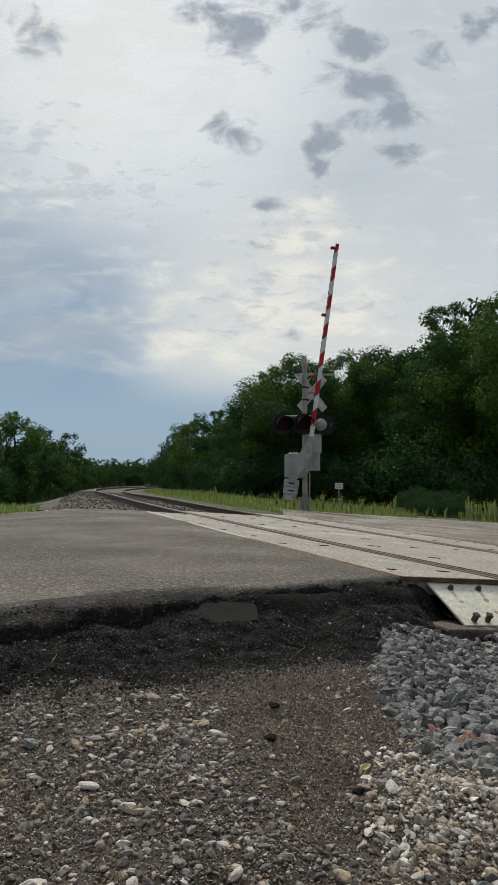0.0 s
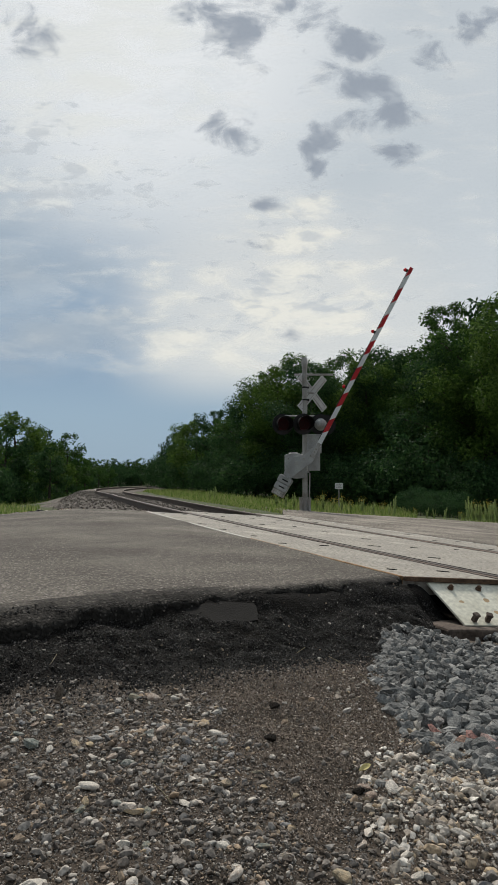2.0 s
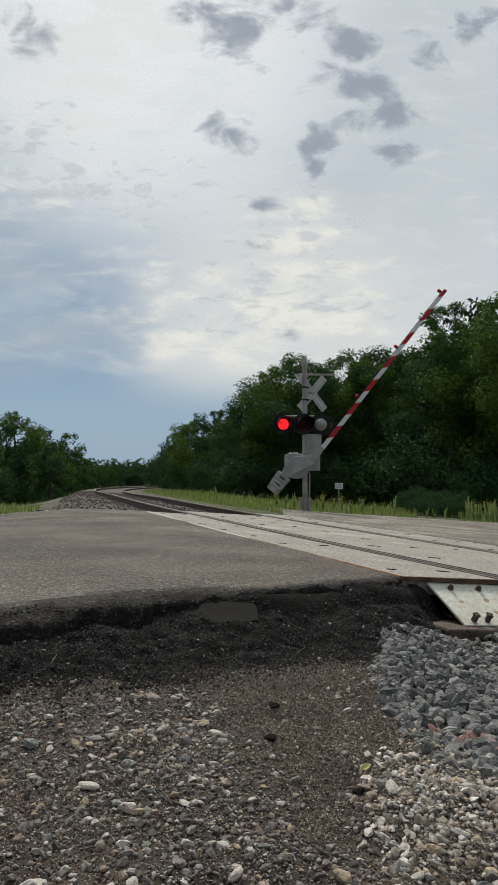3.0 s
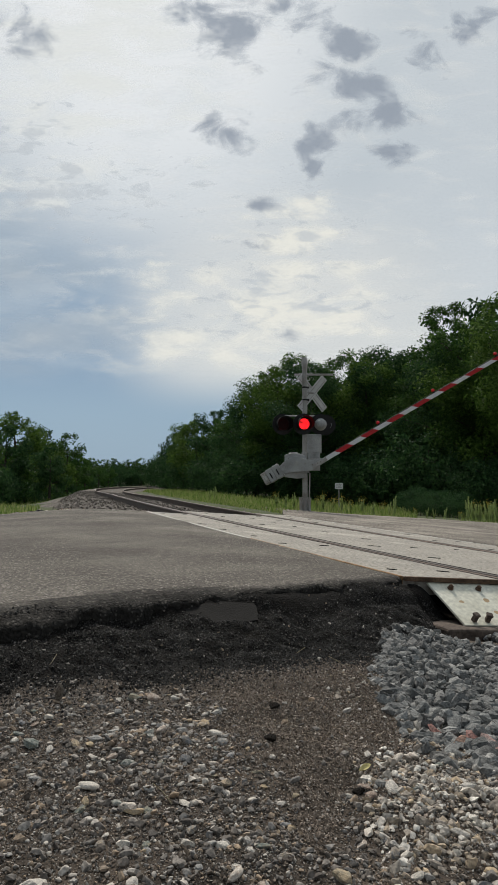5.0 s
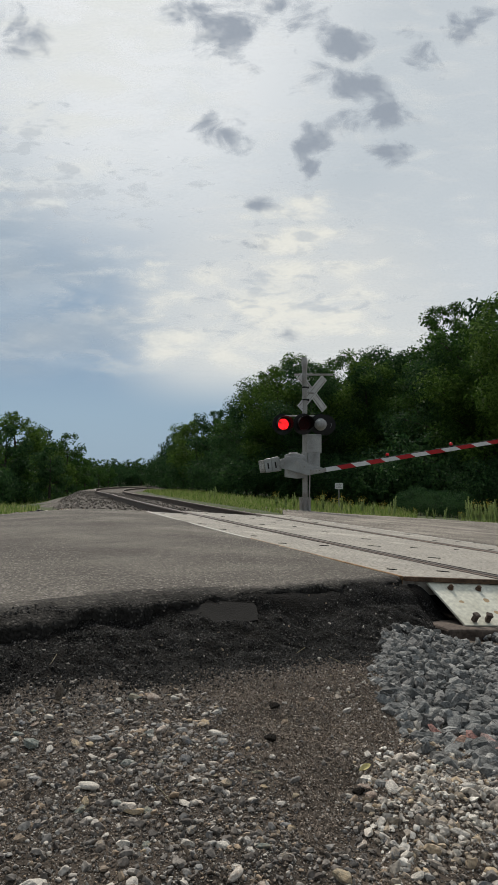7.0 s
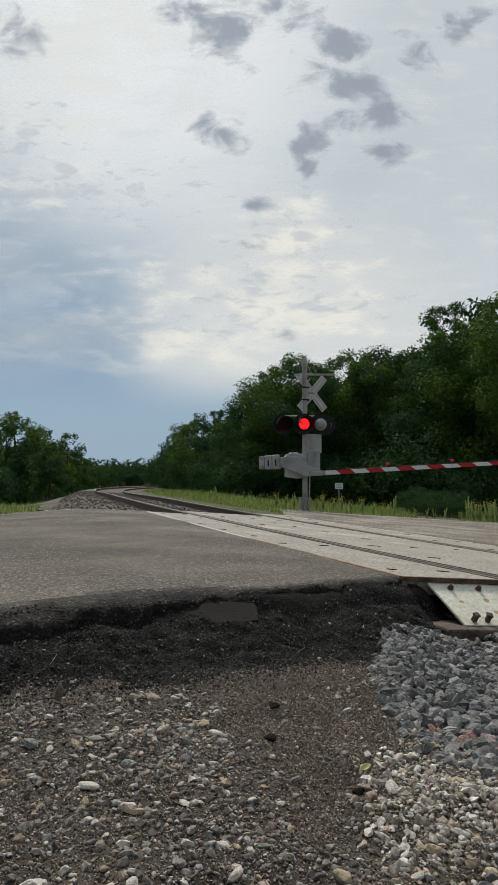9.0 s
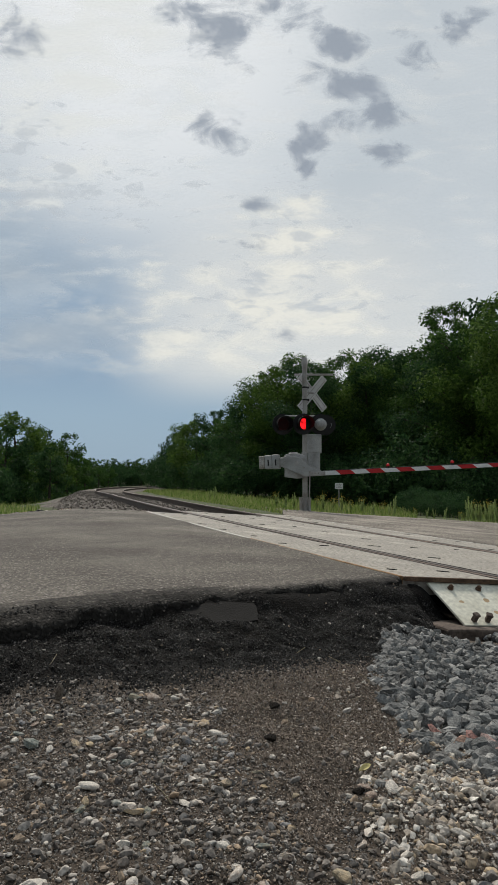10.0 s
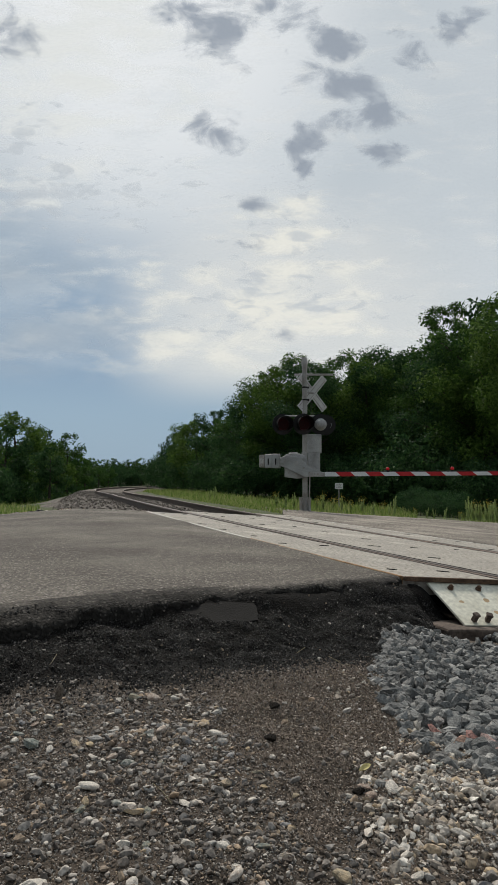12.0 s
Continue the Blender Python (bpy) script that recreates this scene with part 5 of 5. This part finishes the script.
def build_stones():
    rng = np.random.default_rng(11)
    sharp = [hull_rock(rng, 13, 0.72, 1.25) for _ in range(14)]
    sharp2 = [hull_rock(rng, 22, 0.68, 1.35) for _ in range(14)]
    round_ = [hull_rock(rng, 26, 0.62, 1.25) for _ in range(12)]
    smooth_ = [pebble(rng, 2, rng.uniform(0.5, 0.8), rng.uniform(1.1, 1.5)) for _ in range(14)]
    big = [pebble(rng, 3, rng.uniform(0.5, 0.8), rng.uniform(1.1, 1.5)) for _ in range(9)]
    tiny = [hull_rock(rng, 7, 0.8, 1.2) for _ in range(8)]
    # fine grit over all the dirt
    x, y = wedge(rng, 40000, 0.85, 3.2)
    d = foot_dist(x, y)
    keep = (d > 0.50 + 0.2 * rng.random(len(x))) & (x < ballast_edge(y) + 0.1)
    x, y = x[keep], y[keep]
    r = 0.0016 + 0.0028 * rng.random(len(x)) ** 2
    stuff("grit", *scatter(rng, tiny, lay(x, y, r, 0.4), r, 1.0), GRIT, "fine brown and white grit on the dirt", "grit")
    x, y = wedge(rng, 80000, 0.92, 2.3)
    keep = (rng.random(len(x)) < path_mask(x, y)) & (foot_dist(x, y) > 0.48 + 0.3 * rng.random(len(x))) & (x < ballast_edge(y) + 0.03)
    x, y = x[keep], y[keep]
    r = 0.0014 + 0.0024 * rng.random(len(x)) ** 2
    stuff("path_grit", *scatter(rng, tiny, lay(x, y, r, 0.4), r, 1.0), GRIT, "fine brown grit on the trodden strip", "grit")
    # pale pebbles, thick on both sides of the trodden strip
    x, y = wedge(rng, 145000, 0.88, 2.35)
    d = foot_dist(x, y) + 0.06 * vnoise(x * 6, y * 6, 31)
    p = (1 - 0.94 * path_mask(x, y)) * sstep(d, 0.54, 0.76) * np.where(x > ballast_edge(y) + 0.02, 0.35, 1) * (0.75 + 0.5 * vnoise(x * 5, y * 5, 32))
    keep = rng.random(len(x)) < p
    x, y = x[keep], y[keep]
    r = np.clip(0.0015 * np.exp(0.64 * rng.normal(size=len(x))), 0.0010, 0.0088)
    r *= np.where(x > 0.2, 1.25, 1.0)
    small = r < 0.0040
    stuff("gravel", *scatter(rng, tiny + sharp[:2], lay(x, y, r, 0.35)[small], r[small], 0.35), GRAVEL, "mixed pale limestone gravel on brown dirt", "gravel")
    east = ~small & (x > 0.2)
    west = ~small & (x <= 0.2)
    stuff("pebbles", *scatter(rng, smooth_[:2] + sharp2 + sharp, lay(x, y, r, 0.3)[west], r[west], 0.5), GRAVEL, "mixed limestone pebbles on brown dirt", "gravel")
    stuff("pale_pebbles", *scatter(rng, smooth_[:3] + sharp2 + sharp, lay(x, y, r, 0.3)[east], r[east], 0.5), PALEGRAVEL, "pale white and tan pebbles beside the ballast", "gravel")
    # crumbs of black asphalt on the broken slope
    x, y = wedge(rng, 200000, 1.6, 3.8)
    d = edge_dist(x, y) + 0.05 * vnoise(x * 7, y * 7, 33)
    p = sstep(d, 0.06, 0.13) * (1 - sstep(d + foot_dist(x, y) - edge_dist(x, y), 0.50, 0.80)) * (x < ballast_edge(y) + 0.10) * (0.8 + 0.3 * vnoise(x * 6, y * 6, 34))
    keep = rng.random(len(x)) < p
    x, y = x[keep], y[keep]
    r = 0.0013 + 0.0036 * rng.random(len(x)) ** 2.5
    stuff("asphalt_crumbs", *scatter(rng, tiny, np.stack([x, y, np.where(d[keep] < shoulder_reach(x) - 0.005, road_z(x, y) - roll(edge_dist(x, y)), ground_z(x, y)) + 0.3 * r], 1), r, 0.8), TAR_CRUMB, "black crumbled asphalt on the broken slope", "rubble")
    x, y = wedge(rng, 1500, 1.5, 4.0)
    d = edge_dist(x, y)
    keep = (d > 0.04) & (d < 0.5) & (x < 0.8)
    x, y = x[keep], y[keep]
    r = 0.0015 + 0.0045 * rng.random(len(x)) ** 2
    stuff("pale_chips", *scatter(rng, sharp[:8], lay(x, y, r, 0.6), r, 0.8), GRAVEL, "pale stone chips among the black crumbs", "gravel")
    # ballast: a joined bed and the nearest stones one by one
    n = 8500
    y = 1.35 + 2.3 * rng.random(n)
    x = ballast_edge(y) - 0.02 + 1.1 * rng.random(n) ** 1.1
    keep = (x < 0.44 * y + 0.12) & (edge_dist(x, y) > 0.02) & (rng.random(n) < sstep(x - ballast_edge(y), -0.06, 0.06) + 0.1)
    x, y = x[keep], y[keep]
    r = 0.009 + 0.0145 * rng.random(len(x)) ** 1.2
    ts, to = track_so(x, y)
    keep = ~((ts > -0.30) & (ts < 0.02) & (to > -1.36)) & ~((y > 2.95) & (to < -1.2))
    x, y, r = x[keep], y[keep], r[keep]
    z = ground_z(x, y) - 0.004 + 0.024 * rng.random(len(x)) * sstep(x - ballast_edge(y), 0.0, 0.12)
    order = np.argsort(y)
    x, y, z, r = x[order], y[order], z[order], r[order]
    top = np.nonzero(z - ground_z(x, y) > 0.004)[0][:300]
    rest = np.setdiff1d(np.arange(len(x)), top)
    v, f = scatter(rng, sharp2, np.stack([x, y, z], 1)[rest], r[rest], 0.6)
    stuff("ballast", v, f, BALLAST, "angular blue grey ballast beside the track", "ballast")
    mesh_list = []
    for k, (tv, tf) in enumerate(sharp2):
        me = mesh_np("ballast_stone", tv, tf)
        me.materials.append(BALLAST_P)
        mesh_list.append(me)
    for i in top:
        o = part_mesh("ballast_stone", mesh_list[int(rng.integers(14))], None, ground)
        s = float(r[i])
        o.matrix_basis = pose(float(x[i]), float(y[i]), float(z[i]), rng.normal() * 30, rng.normal() * 30, rng.random() * 360) @ Matrix.Diagonal((s, s, s, 1))
    # larger pale stones in the gravel, one by one
    mesh_list = []
    for k in range(14):
        tv, tf = (big[:4] + sharp2[:10])[k]
        me = mesh_np("stone", tv, tf)
        me.materials.append(STONE)
        if k < 4:
            me.polygons.foreach_set("use_smooth", [True] * len(me.polygons))
        mesh_list.append(me)
    x, y = wedge(rng, 1500, 0.92, 2.3)
    d = foot_dist(x, y)
    p = (1 - 0.97 * path_mask(x, y)) * sstep(d, 0.58, 0.72) * np.where(x > ballast_edge(y), 0.2, 1)
    keep = np.nonzero(rng.random(len(x)) < p * np.where(x > 0.2, 0.8, 0.5))[0][:295]
    for i in keep:
        s = 0.005 + 0.0075 * rng.random() ** 1.8
        if rng.random() < 0.2:
            s *= 1.4
        o = part_mesh("stone", mesh_list[int(rng.integers(14))], None, ground)
        z = float(ground_z(x[i], y[i])) + s * 0.32
        o.matrix_basis = pose(float(x[i]), float(y[i]), z, rng.normal() * 12, rng.normal() * 12, rng.random() * 360) @ Matrix.Diagonal((s, s * rng.uniform(0.7, 1), s * rng.uniform(0.6, 1), 1))
    # the same ballast and gravel going on round the eye and along the near track
    n = 5200
    s, o = -5.6 + 5.2 * rng.random(n), -1.75 + 3.6 * rng.random(n)
    x, y = track_xy(s, o)
    keep = ~((x < 0.44 * y + 0.1) & (y > 1.3)) & (np.abs(np.abs(o) - 0.75) > 0.11) & ((np.abs((s + 5.43) % 0.52 - 0.26) < 0.13) | (np.abs(o) > 1.4))
    x, y = x[keep], y[keep]
    r = 0.012 + 0.018 * rng.random(len(x))
    stuff("near_track_ballast", *scatter(rng, sharp, lay(x, y, r, 0.3), r, 0.7), BALLAST, "angular blue grey ballast between the ties", "ballast")
    n = 4500
    x, y = -3.2 + 5.0 * rng.random(n), -2.6 + 4.8 * rng.random(n)
    ts, to = track_so(x, y)
    keep = ~((np.abs(x) < 0.40 * y) & (y > 0.85)) & (edge_dist(x, y) > 0.5) & (to < -1.7) & (np.hypot(x, y) > 0.25)
    x, y = x[keep], y[keep]
    r = 0.004 + 0.009 * rng.random(len(x)) ** 3
    stuff("shoulder_gravel", *scatter(rng, tiny, lay(x, y, r, 0.3), r, 0.4), GRAVEL, "scattered limestone gravel on the dirt shoulder", "gravel")
    # coarse ballast along the far track and pale stones at the end of the asphalt
    n = 20000
    s = PANEL_LEN + 0.1 + 30 * rng.random(n) ** 1.4
    o = -5.4 + 8.3 * rng.random(n)
    x, y = track_xy(s, o)
    keep = ((bed_z(x, y) > base_z(x, y) - 0.03) | ((o < -2.5) & (s < 9))) & ~on_road(x, y) & (s > PANEL_LEN + 0.1 + 1.04 * (np.clip(o, -1.1, 1.4) + 1.1))
    x, y = x[keep], y[keep]
    r = 0.014 + 0.018 * rng.random(len(x))
    stuff("track_ballast", *scatter(rng, tiny, lay(x, y, r, 0.3), r, 0.7), mat("brown_ballast_stones", [(0.07, 0.058, 0.048), (0.15, 0.128, 0.108), (0.25, 0.217, 0.187), (0.11, 0.098, 0.086)], 5, 40, 0.95, 0.3, island=0.8),
          "brown and grey ballast heaped along the track", "ballast")
    n = 420
    x = -1.4 - 4.0 * rng.random(n)
    y = np.interp(x, [p[0] for p in FAR_EDGE], [p[1] for p in FAR_EDGE]) + 0.05 + 0.5 * rng.random(n) ** 2
    r = 0.015 + 0.024 * rng.random(n)
    stuff("verge_stones", *scatter(rng, round_, lay(x, y, r, 0.3), r, 0.4), GRAVEL, "pale stones along the end of the asphalt", "gravel")


build_stones()


# ---------------------------------------------------------------- odd pieces on the slope
def build_slab(x, y, rz, pitch, pts, thick, label):
    bm = B()
    z = float(ground_z(x, y))
    lo = [bm.verts.new((px, py, -thick)) for px, py in pts]
    hi = [bm.verts.new((px, py, 0)) for px, py in pts]
    n = len(pts)
    bm.faces.new(lo[::-1])
    bm.faces.new(hi)
    for i in range(n):
        bm.faces.new((lo[i], lo[(i + 1) % n], hi[(i + 1) % n], hi[i]))
    bmesh.ops.recalc_face_normals(bm, faces=bm.faces)
    bmesh.ops.bevel(bm, geom=bm.edges[:], offset=0.006, segments=2, affect="EDGES")
    ob = part("asphalt_slab", bm, SLAB)
    ob.matrix_world = pose(x, y, z + 0.012, pitch, 0, rz)
    return tagged(ob, label, "asphalt slab")


def build_odd():
    build_slab(-0.12, 2.60, 14, 24, [(-0.15, -0.07), (-0.04, -0.09), (0.15, -0.06), (0.16, 0.05), (0.03, 0.075), (-0.13, 0.04)], 0.05, "dark broken asphalt slab sunk in the slope")
    rng = np.random.default_rng(3)
    # dark clods of asphalt lying in the dirt
    for x, y, s in ((0.062, 1.80, 0.013), (0.044, 1.56, 0.013), (-0.33, 1.95, 0.010), (0.20, 1.36, 0.011)):
        v, f = hull_rock(rng, 26, 0.55, 1.3)
        ob = part_mesh("asphalt_clod", mesh_np("asphalt_clod", v, f), CLOD)
        ob.matrix_world = pose(x, y, float(ground_z(x, y)) + s * 0.3, 0, 0, rng.random() * 90) @ Matrix.Diagonal((s, s, s, 1))
        tagged(ob, "dark clod of old asphalt lying in the dirt", "clod", "loose clods")
    # black lump at the foot of the track bank
    v, f = hull_rock(rng, 30, 0.6, 1.3)
    lump = part_mesh("drain_lump", mesh_np("drain_lump", v, f), BLACK)
    x, y = -2.78, 9.75
    lump.matrix_world = pose(x, y, float(ground_z(x, y)) + 0.03, 0, 0, 20) @ Matrix.Diagonal((0.05, 0.05, 0.06, 1))
    tagged(lump, "black lump at the foot of the track bank", "lump")
    # upright brown stone
    v, f = pebble(rng, 3, 1.7, 0.9)
    ob = part_mesh("upright_stone", mesh_np("upright_stone", v, f), BROWNSTONE)
    x, y = -0.462, 1.815
    ob.matrix_world = pose(x, y, float(ground_z(x, y)) + 0.022, 8, 6, 0) @ Matrix.Diagonal((0.010, 0.009, 0.014, 1))
    tagged(ob, "tall brown stone standing upright in the gravel", "stone")
    # yellow fallen leaf
    bm = B()
    out = [(math.cos(a) * (0.0105 + 0.003 * math.cos(2 * a)), math.sin(a) * 0.006) for a in np.linspace(0, 6.283, 13)[:-1]]
    c = [bm.verts.new((px, py, 0.004 * abs(py) / 0.01)) for px, py in out]
    d = [bm.verts.new((px, py, 0.004 * abs(py) / 0.01 + 0.0008)) for px, py in out]
    bm.faces.new(c[::-1])
    bm.faces.new(d)
    for i in range(12):
        bm.faces.new((c[i], c[(i + 1) % 12], d[(i + 1) % 12], d[i]))
    leaf = part("fallen_leaf", bm, LEAFY)
    x, y = 0.222, 1.435
    leaf.matrix_world = pose(x, y, float(ground_z(x, y)) + 0.008, 35, -15, 25)
    tagged(leaf, "small yellow fallen leaf on the dirt", "leaf")
    for x, y, rz, ln in ((-0.54, 2.06, 70, 0.05), (0.26, 2.2, 150, 0.06), (0.16, 2.35, 20, 0.05), (-0.15, 1.30, 140, 0.05), (0.32, 2.05, 130, 0.05)):
        bm = rod(B(), (-ln / 2, 0, 0), (0, 0, 0.006), 0.0012, 0.001, 5)
        rod(bm, (0, 0, 0.006), (ln / 2, 0.004, 0.008), 0.001, 0.0006, 5)
        st = part("dry_stalk", bm, STRAW)
        st.matrix_world = pose(x, y, float(ground_z(x, y)) + 0.006, 0, -20, rz)
        tagged(st, "dry straw stalk on the ground", "stalk", "dry stalks")


build_odd()


# ---------------------------------------------------------------- grass, weeds, sign
def blades(rng, x, y, h, w):
    n = len(x)
    z = ground_z(x, y)
    a = rng.random(n) * 6.283
    dx, dy = np.cos(a) * w, np.sin(a) * w
    lx, ly = rng.normal(size=n) * h * 0.28, rng.normal(size=n) * h * 0.28
    p = np.stack([x, y, z - 0.02], 1)
    q = np.stack([dx, dy, np.zeros(n)], 1)
    mid = p + np.stack([lx * 0.35, ly * 0.35, h * 0.6], 1)
    tip = p + np.stack([lx, ly, h], 1)
    v = np.stack([p - q, p + q, mid - q * 0.7, mid + q * 0.7, tip], 1).reshape(-1, 3)
    i = np.arange(n)[:, None] * 5
    f = np.concatenate([i + np.array([[0, 1, 3]]), i + np.array([[0, 3, 2]]), i + np.array([[2, 3, 4]])])
    return v, f


def build_grass():
    rng = np.random.default_rng(21)
    n = 130000
    d = 13 + 60 * rng.random(n) ** 1.5
    x = (rng.random(n) * 1.1 - 0.58) * d * 0.72 + 0.0
    s, o = track_so(x, d)
    fr = 19.1 - 0.34 * np.maximum(0, x - 3.4)
    front = np.interp((x / d) * 1303 + 441, [285, 330, 450, 620, 900], [104, 70, 44, 36, 27.5])
    keep = ~on_road(x, d) & (((o > 2.0) & ((d > fr) | (x < 1.2)) & (d < front + 4)) | (o < -4.3))
    bearing = x / d
    keep &= ~((bearing > 0.228) & (bearing < 0.287) & (d > 17.5) & (rng.random(n) < 0.97))
    x, d = x[keep], d[keep]
    tall = 0.7 + 0.5 * vnoise(x * 0.8, d * 0.8, 41)
    h = (0.05 + 0.15 * rng.random(len(x)) ** 1.6) * tall
    h = h * (1 + 0.7 * sstep(d - fr[keep], 1, 5))
    w = 0.004 + 0.00022 * d
    v, f = blades(rng, x, d, h, w)
    stuff("grass", v, f, GRASSY, "long pale green summer grass on the verge", "grass")
    # left strip behind the asphalt
    n = 16000
    x = -2 - 12 * rng.random(n)
    y = np.interp(x, [p[0] for p in FAR_EDGE], [p[1] for p in FAR_EDGE]) + 0.9 + 14 * rng.random(n)
    s, o = track_so(x, y)
    keep = (o < -2.7) & (bed_z(x, y) < base_z(x, y) + 0.02)
    v, f = blades(rng, x[keep], y[keep], 0.06 + 0.12 * rng.random(keep.sum()), np.full(keep.sum(), 0.01))
    stuff("verge_grass", v, f, GRASSY, "green grass behind the end of the asphalt", "grass")


build_grass()


def make_weed(rng, h, flowers):
    th = empty("tall_weed", Matrix.Identity(4), "tall pale green weed with a feathery top" if not flowers else "branching weed with small yellow flowers", "weed", "weeds on the verge")
    bm = B()
    stems = []
    for i in range(4 if not flowers else 6):
        a = rng.random() * 6.28
        e = Vector((math.cos(a) * h * 0.16, math.sin(a) * h * 0.16, h * rng.uniform(0.75, 1)))
        rod(bm, (0, 0, -0.03), e, 0.008, 0.003, 5)
        stems.append(e)
    part("stems", bm, WEED, th)
    clumps = []
    for e in stems:
        for k in np.linspace(0.25, 1.0, 9):
            p = e * k
            clumps.append((p.x, p.y, p.z, h * (0.085 - 0.06 * k)))
    v, f = leaf_cloud(rng, clumps, 9000 / max(h, 0.3), 0.022)
    part_mesh("leaves", mesh_np("leaves", v, f), WEED, th)
    if flowers:
        pts = np.array([tuple(e + Vector(rng.normal(size=3) * 0.06)) for e in stems for _ in range(10)])
        v, f = scatter(rng, [hull_rock(rng, 7, 0.6, 1)], pts, np.full(len(pts), 0.011))
        part_mesh("flowers", mesh_np("flowers", v, f), YELLOW, th, "small yellow flowers", kind="stuff")
    return th


def build_weeds():
    rng = np.random.default_rng(8)
    protos = [make_weed(rng, 0.55, False), make_weed(rng, 0.42, False), make_weed(rng, 0.48, True), make_weed(rng, 0.36, True)]
    spots = [(828, 19.4, 0, 1.15), (838, 19.8, 0, 0.95), (850, 19.6, 1, 1.1), (862, 20.0, 0, 1.0), (872, 19.7, 1, 1.2), (880, 20.2, 0, 1.1), (893, 19.5, 0, 1.1), (698, 21.2, 0, 1.0), (688, 21.8, 1, 0.9), (755, 20.4, 1, 0.7),
             (768, 20.6, 0, 0.5), (787, 20.2, 1, 0.75), (660, 22.0, 1, 0.8), (640, 22.4, 2, 0.9), (622, 22.6, 3, 1.0), (605, 22.2, 2, 0.9), (588, 22.8, 3, 1.1), (572, 22.4, 2, 1.0), (560, 23.0, 3, 1.0),
             (520, 22.6, 0, 0.9), (505, 22.2, 1, 1.0), (490, 23.0, 2, 0.9), (675, 22.6, 3, 0.9), (710, 22.0, 1, 0.6), (735, 21.4, 3, 0.6), (845, 21.0, 2, 1.0), (868, 21.4, 2, 1.1), (812, 20.6, 3, 0.6), (380, 26.0, 0, 0.9), (372, 26.5, 1, 0.9)]
    used = set()
    for px, d, k, s in spots:
        d = d - 1.0
        x = (px - 441) / 1303 * d
        m = pose(x, d, float(ground_z(x, d)), 0, 0, rng.random() * 360) @ Matrix.Diagonal((s, s, s, 1))
        if k in used:
            t = copy_thing(protos[k], Matrix.Identity(4))
            t.matrix_world = m
        else:
            protos[k].matrix_world = m
            used.add(k)


build_weeds()


def build_sign():
    d = 25.0
    x = (600 - 441) / 1303 * d
    k = d / 1303
    z0 = float(ground_z(x, d))
    zs = 0.5 - (861 - 842) * k
    th = empty("marker_sign", pose(x, d, z0), "small white marker sign on a thin grey post", "sign")
    part("post", rod(B(), (0, 0, -0.1), (0, 0, zs - z0 + 0.08), 0.018, 0.018, 8), GALV, th)
    pn = part("panel", box(B(), (0, -0.026, zs - z0), (14 * k, 0.012, 10.5 * k), 0.004), SIGNWHITE, th)
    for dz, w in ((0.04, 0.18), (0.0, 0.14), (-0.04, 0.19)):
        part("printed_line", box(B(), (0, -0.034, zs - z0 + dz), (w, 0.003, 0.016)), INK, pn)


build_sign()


motions()
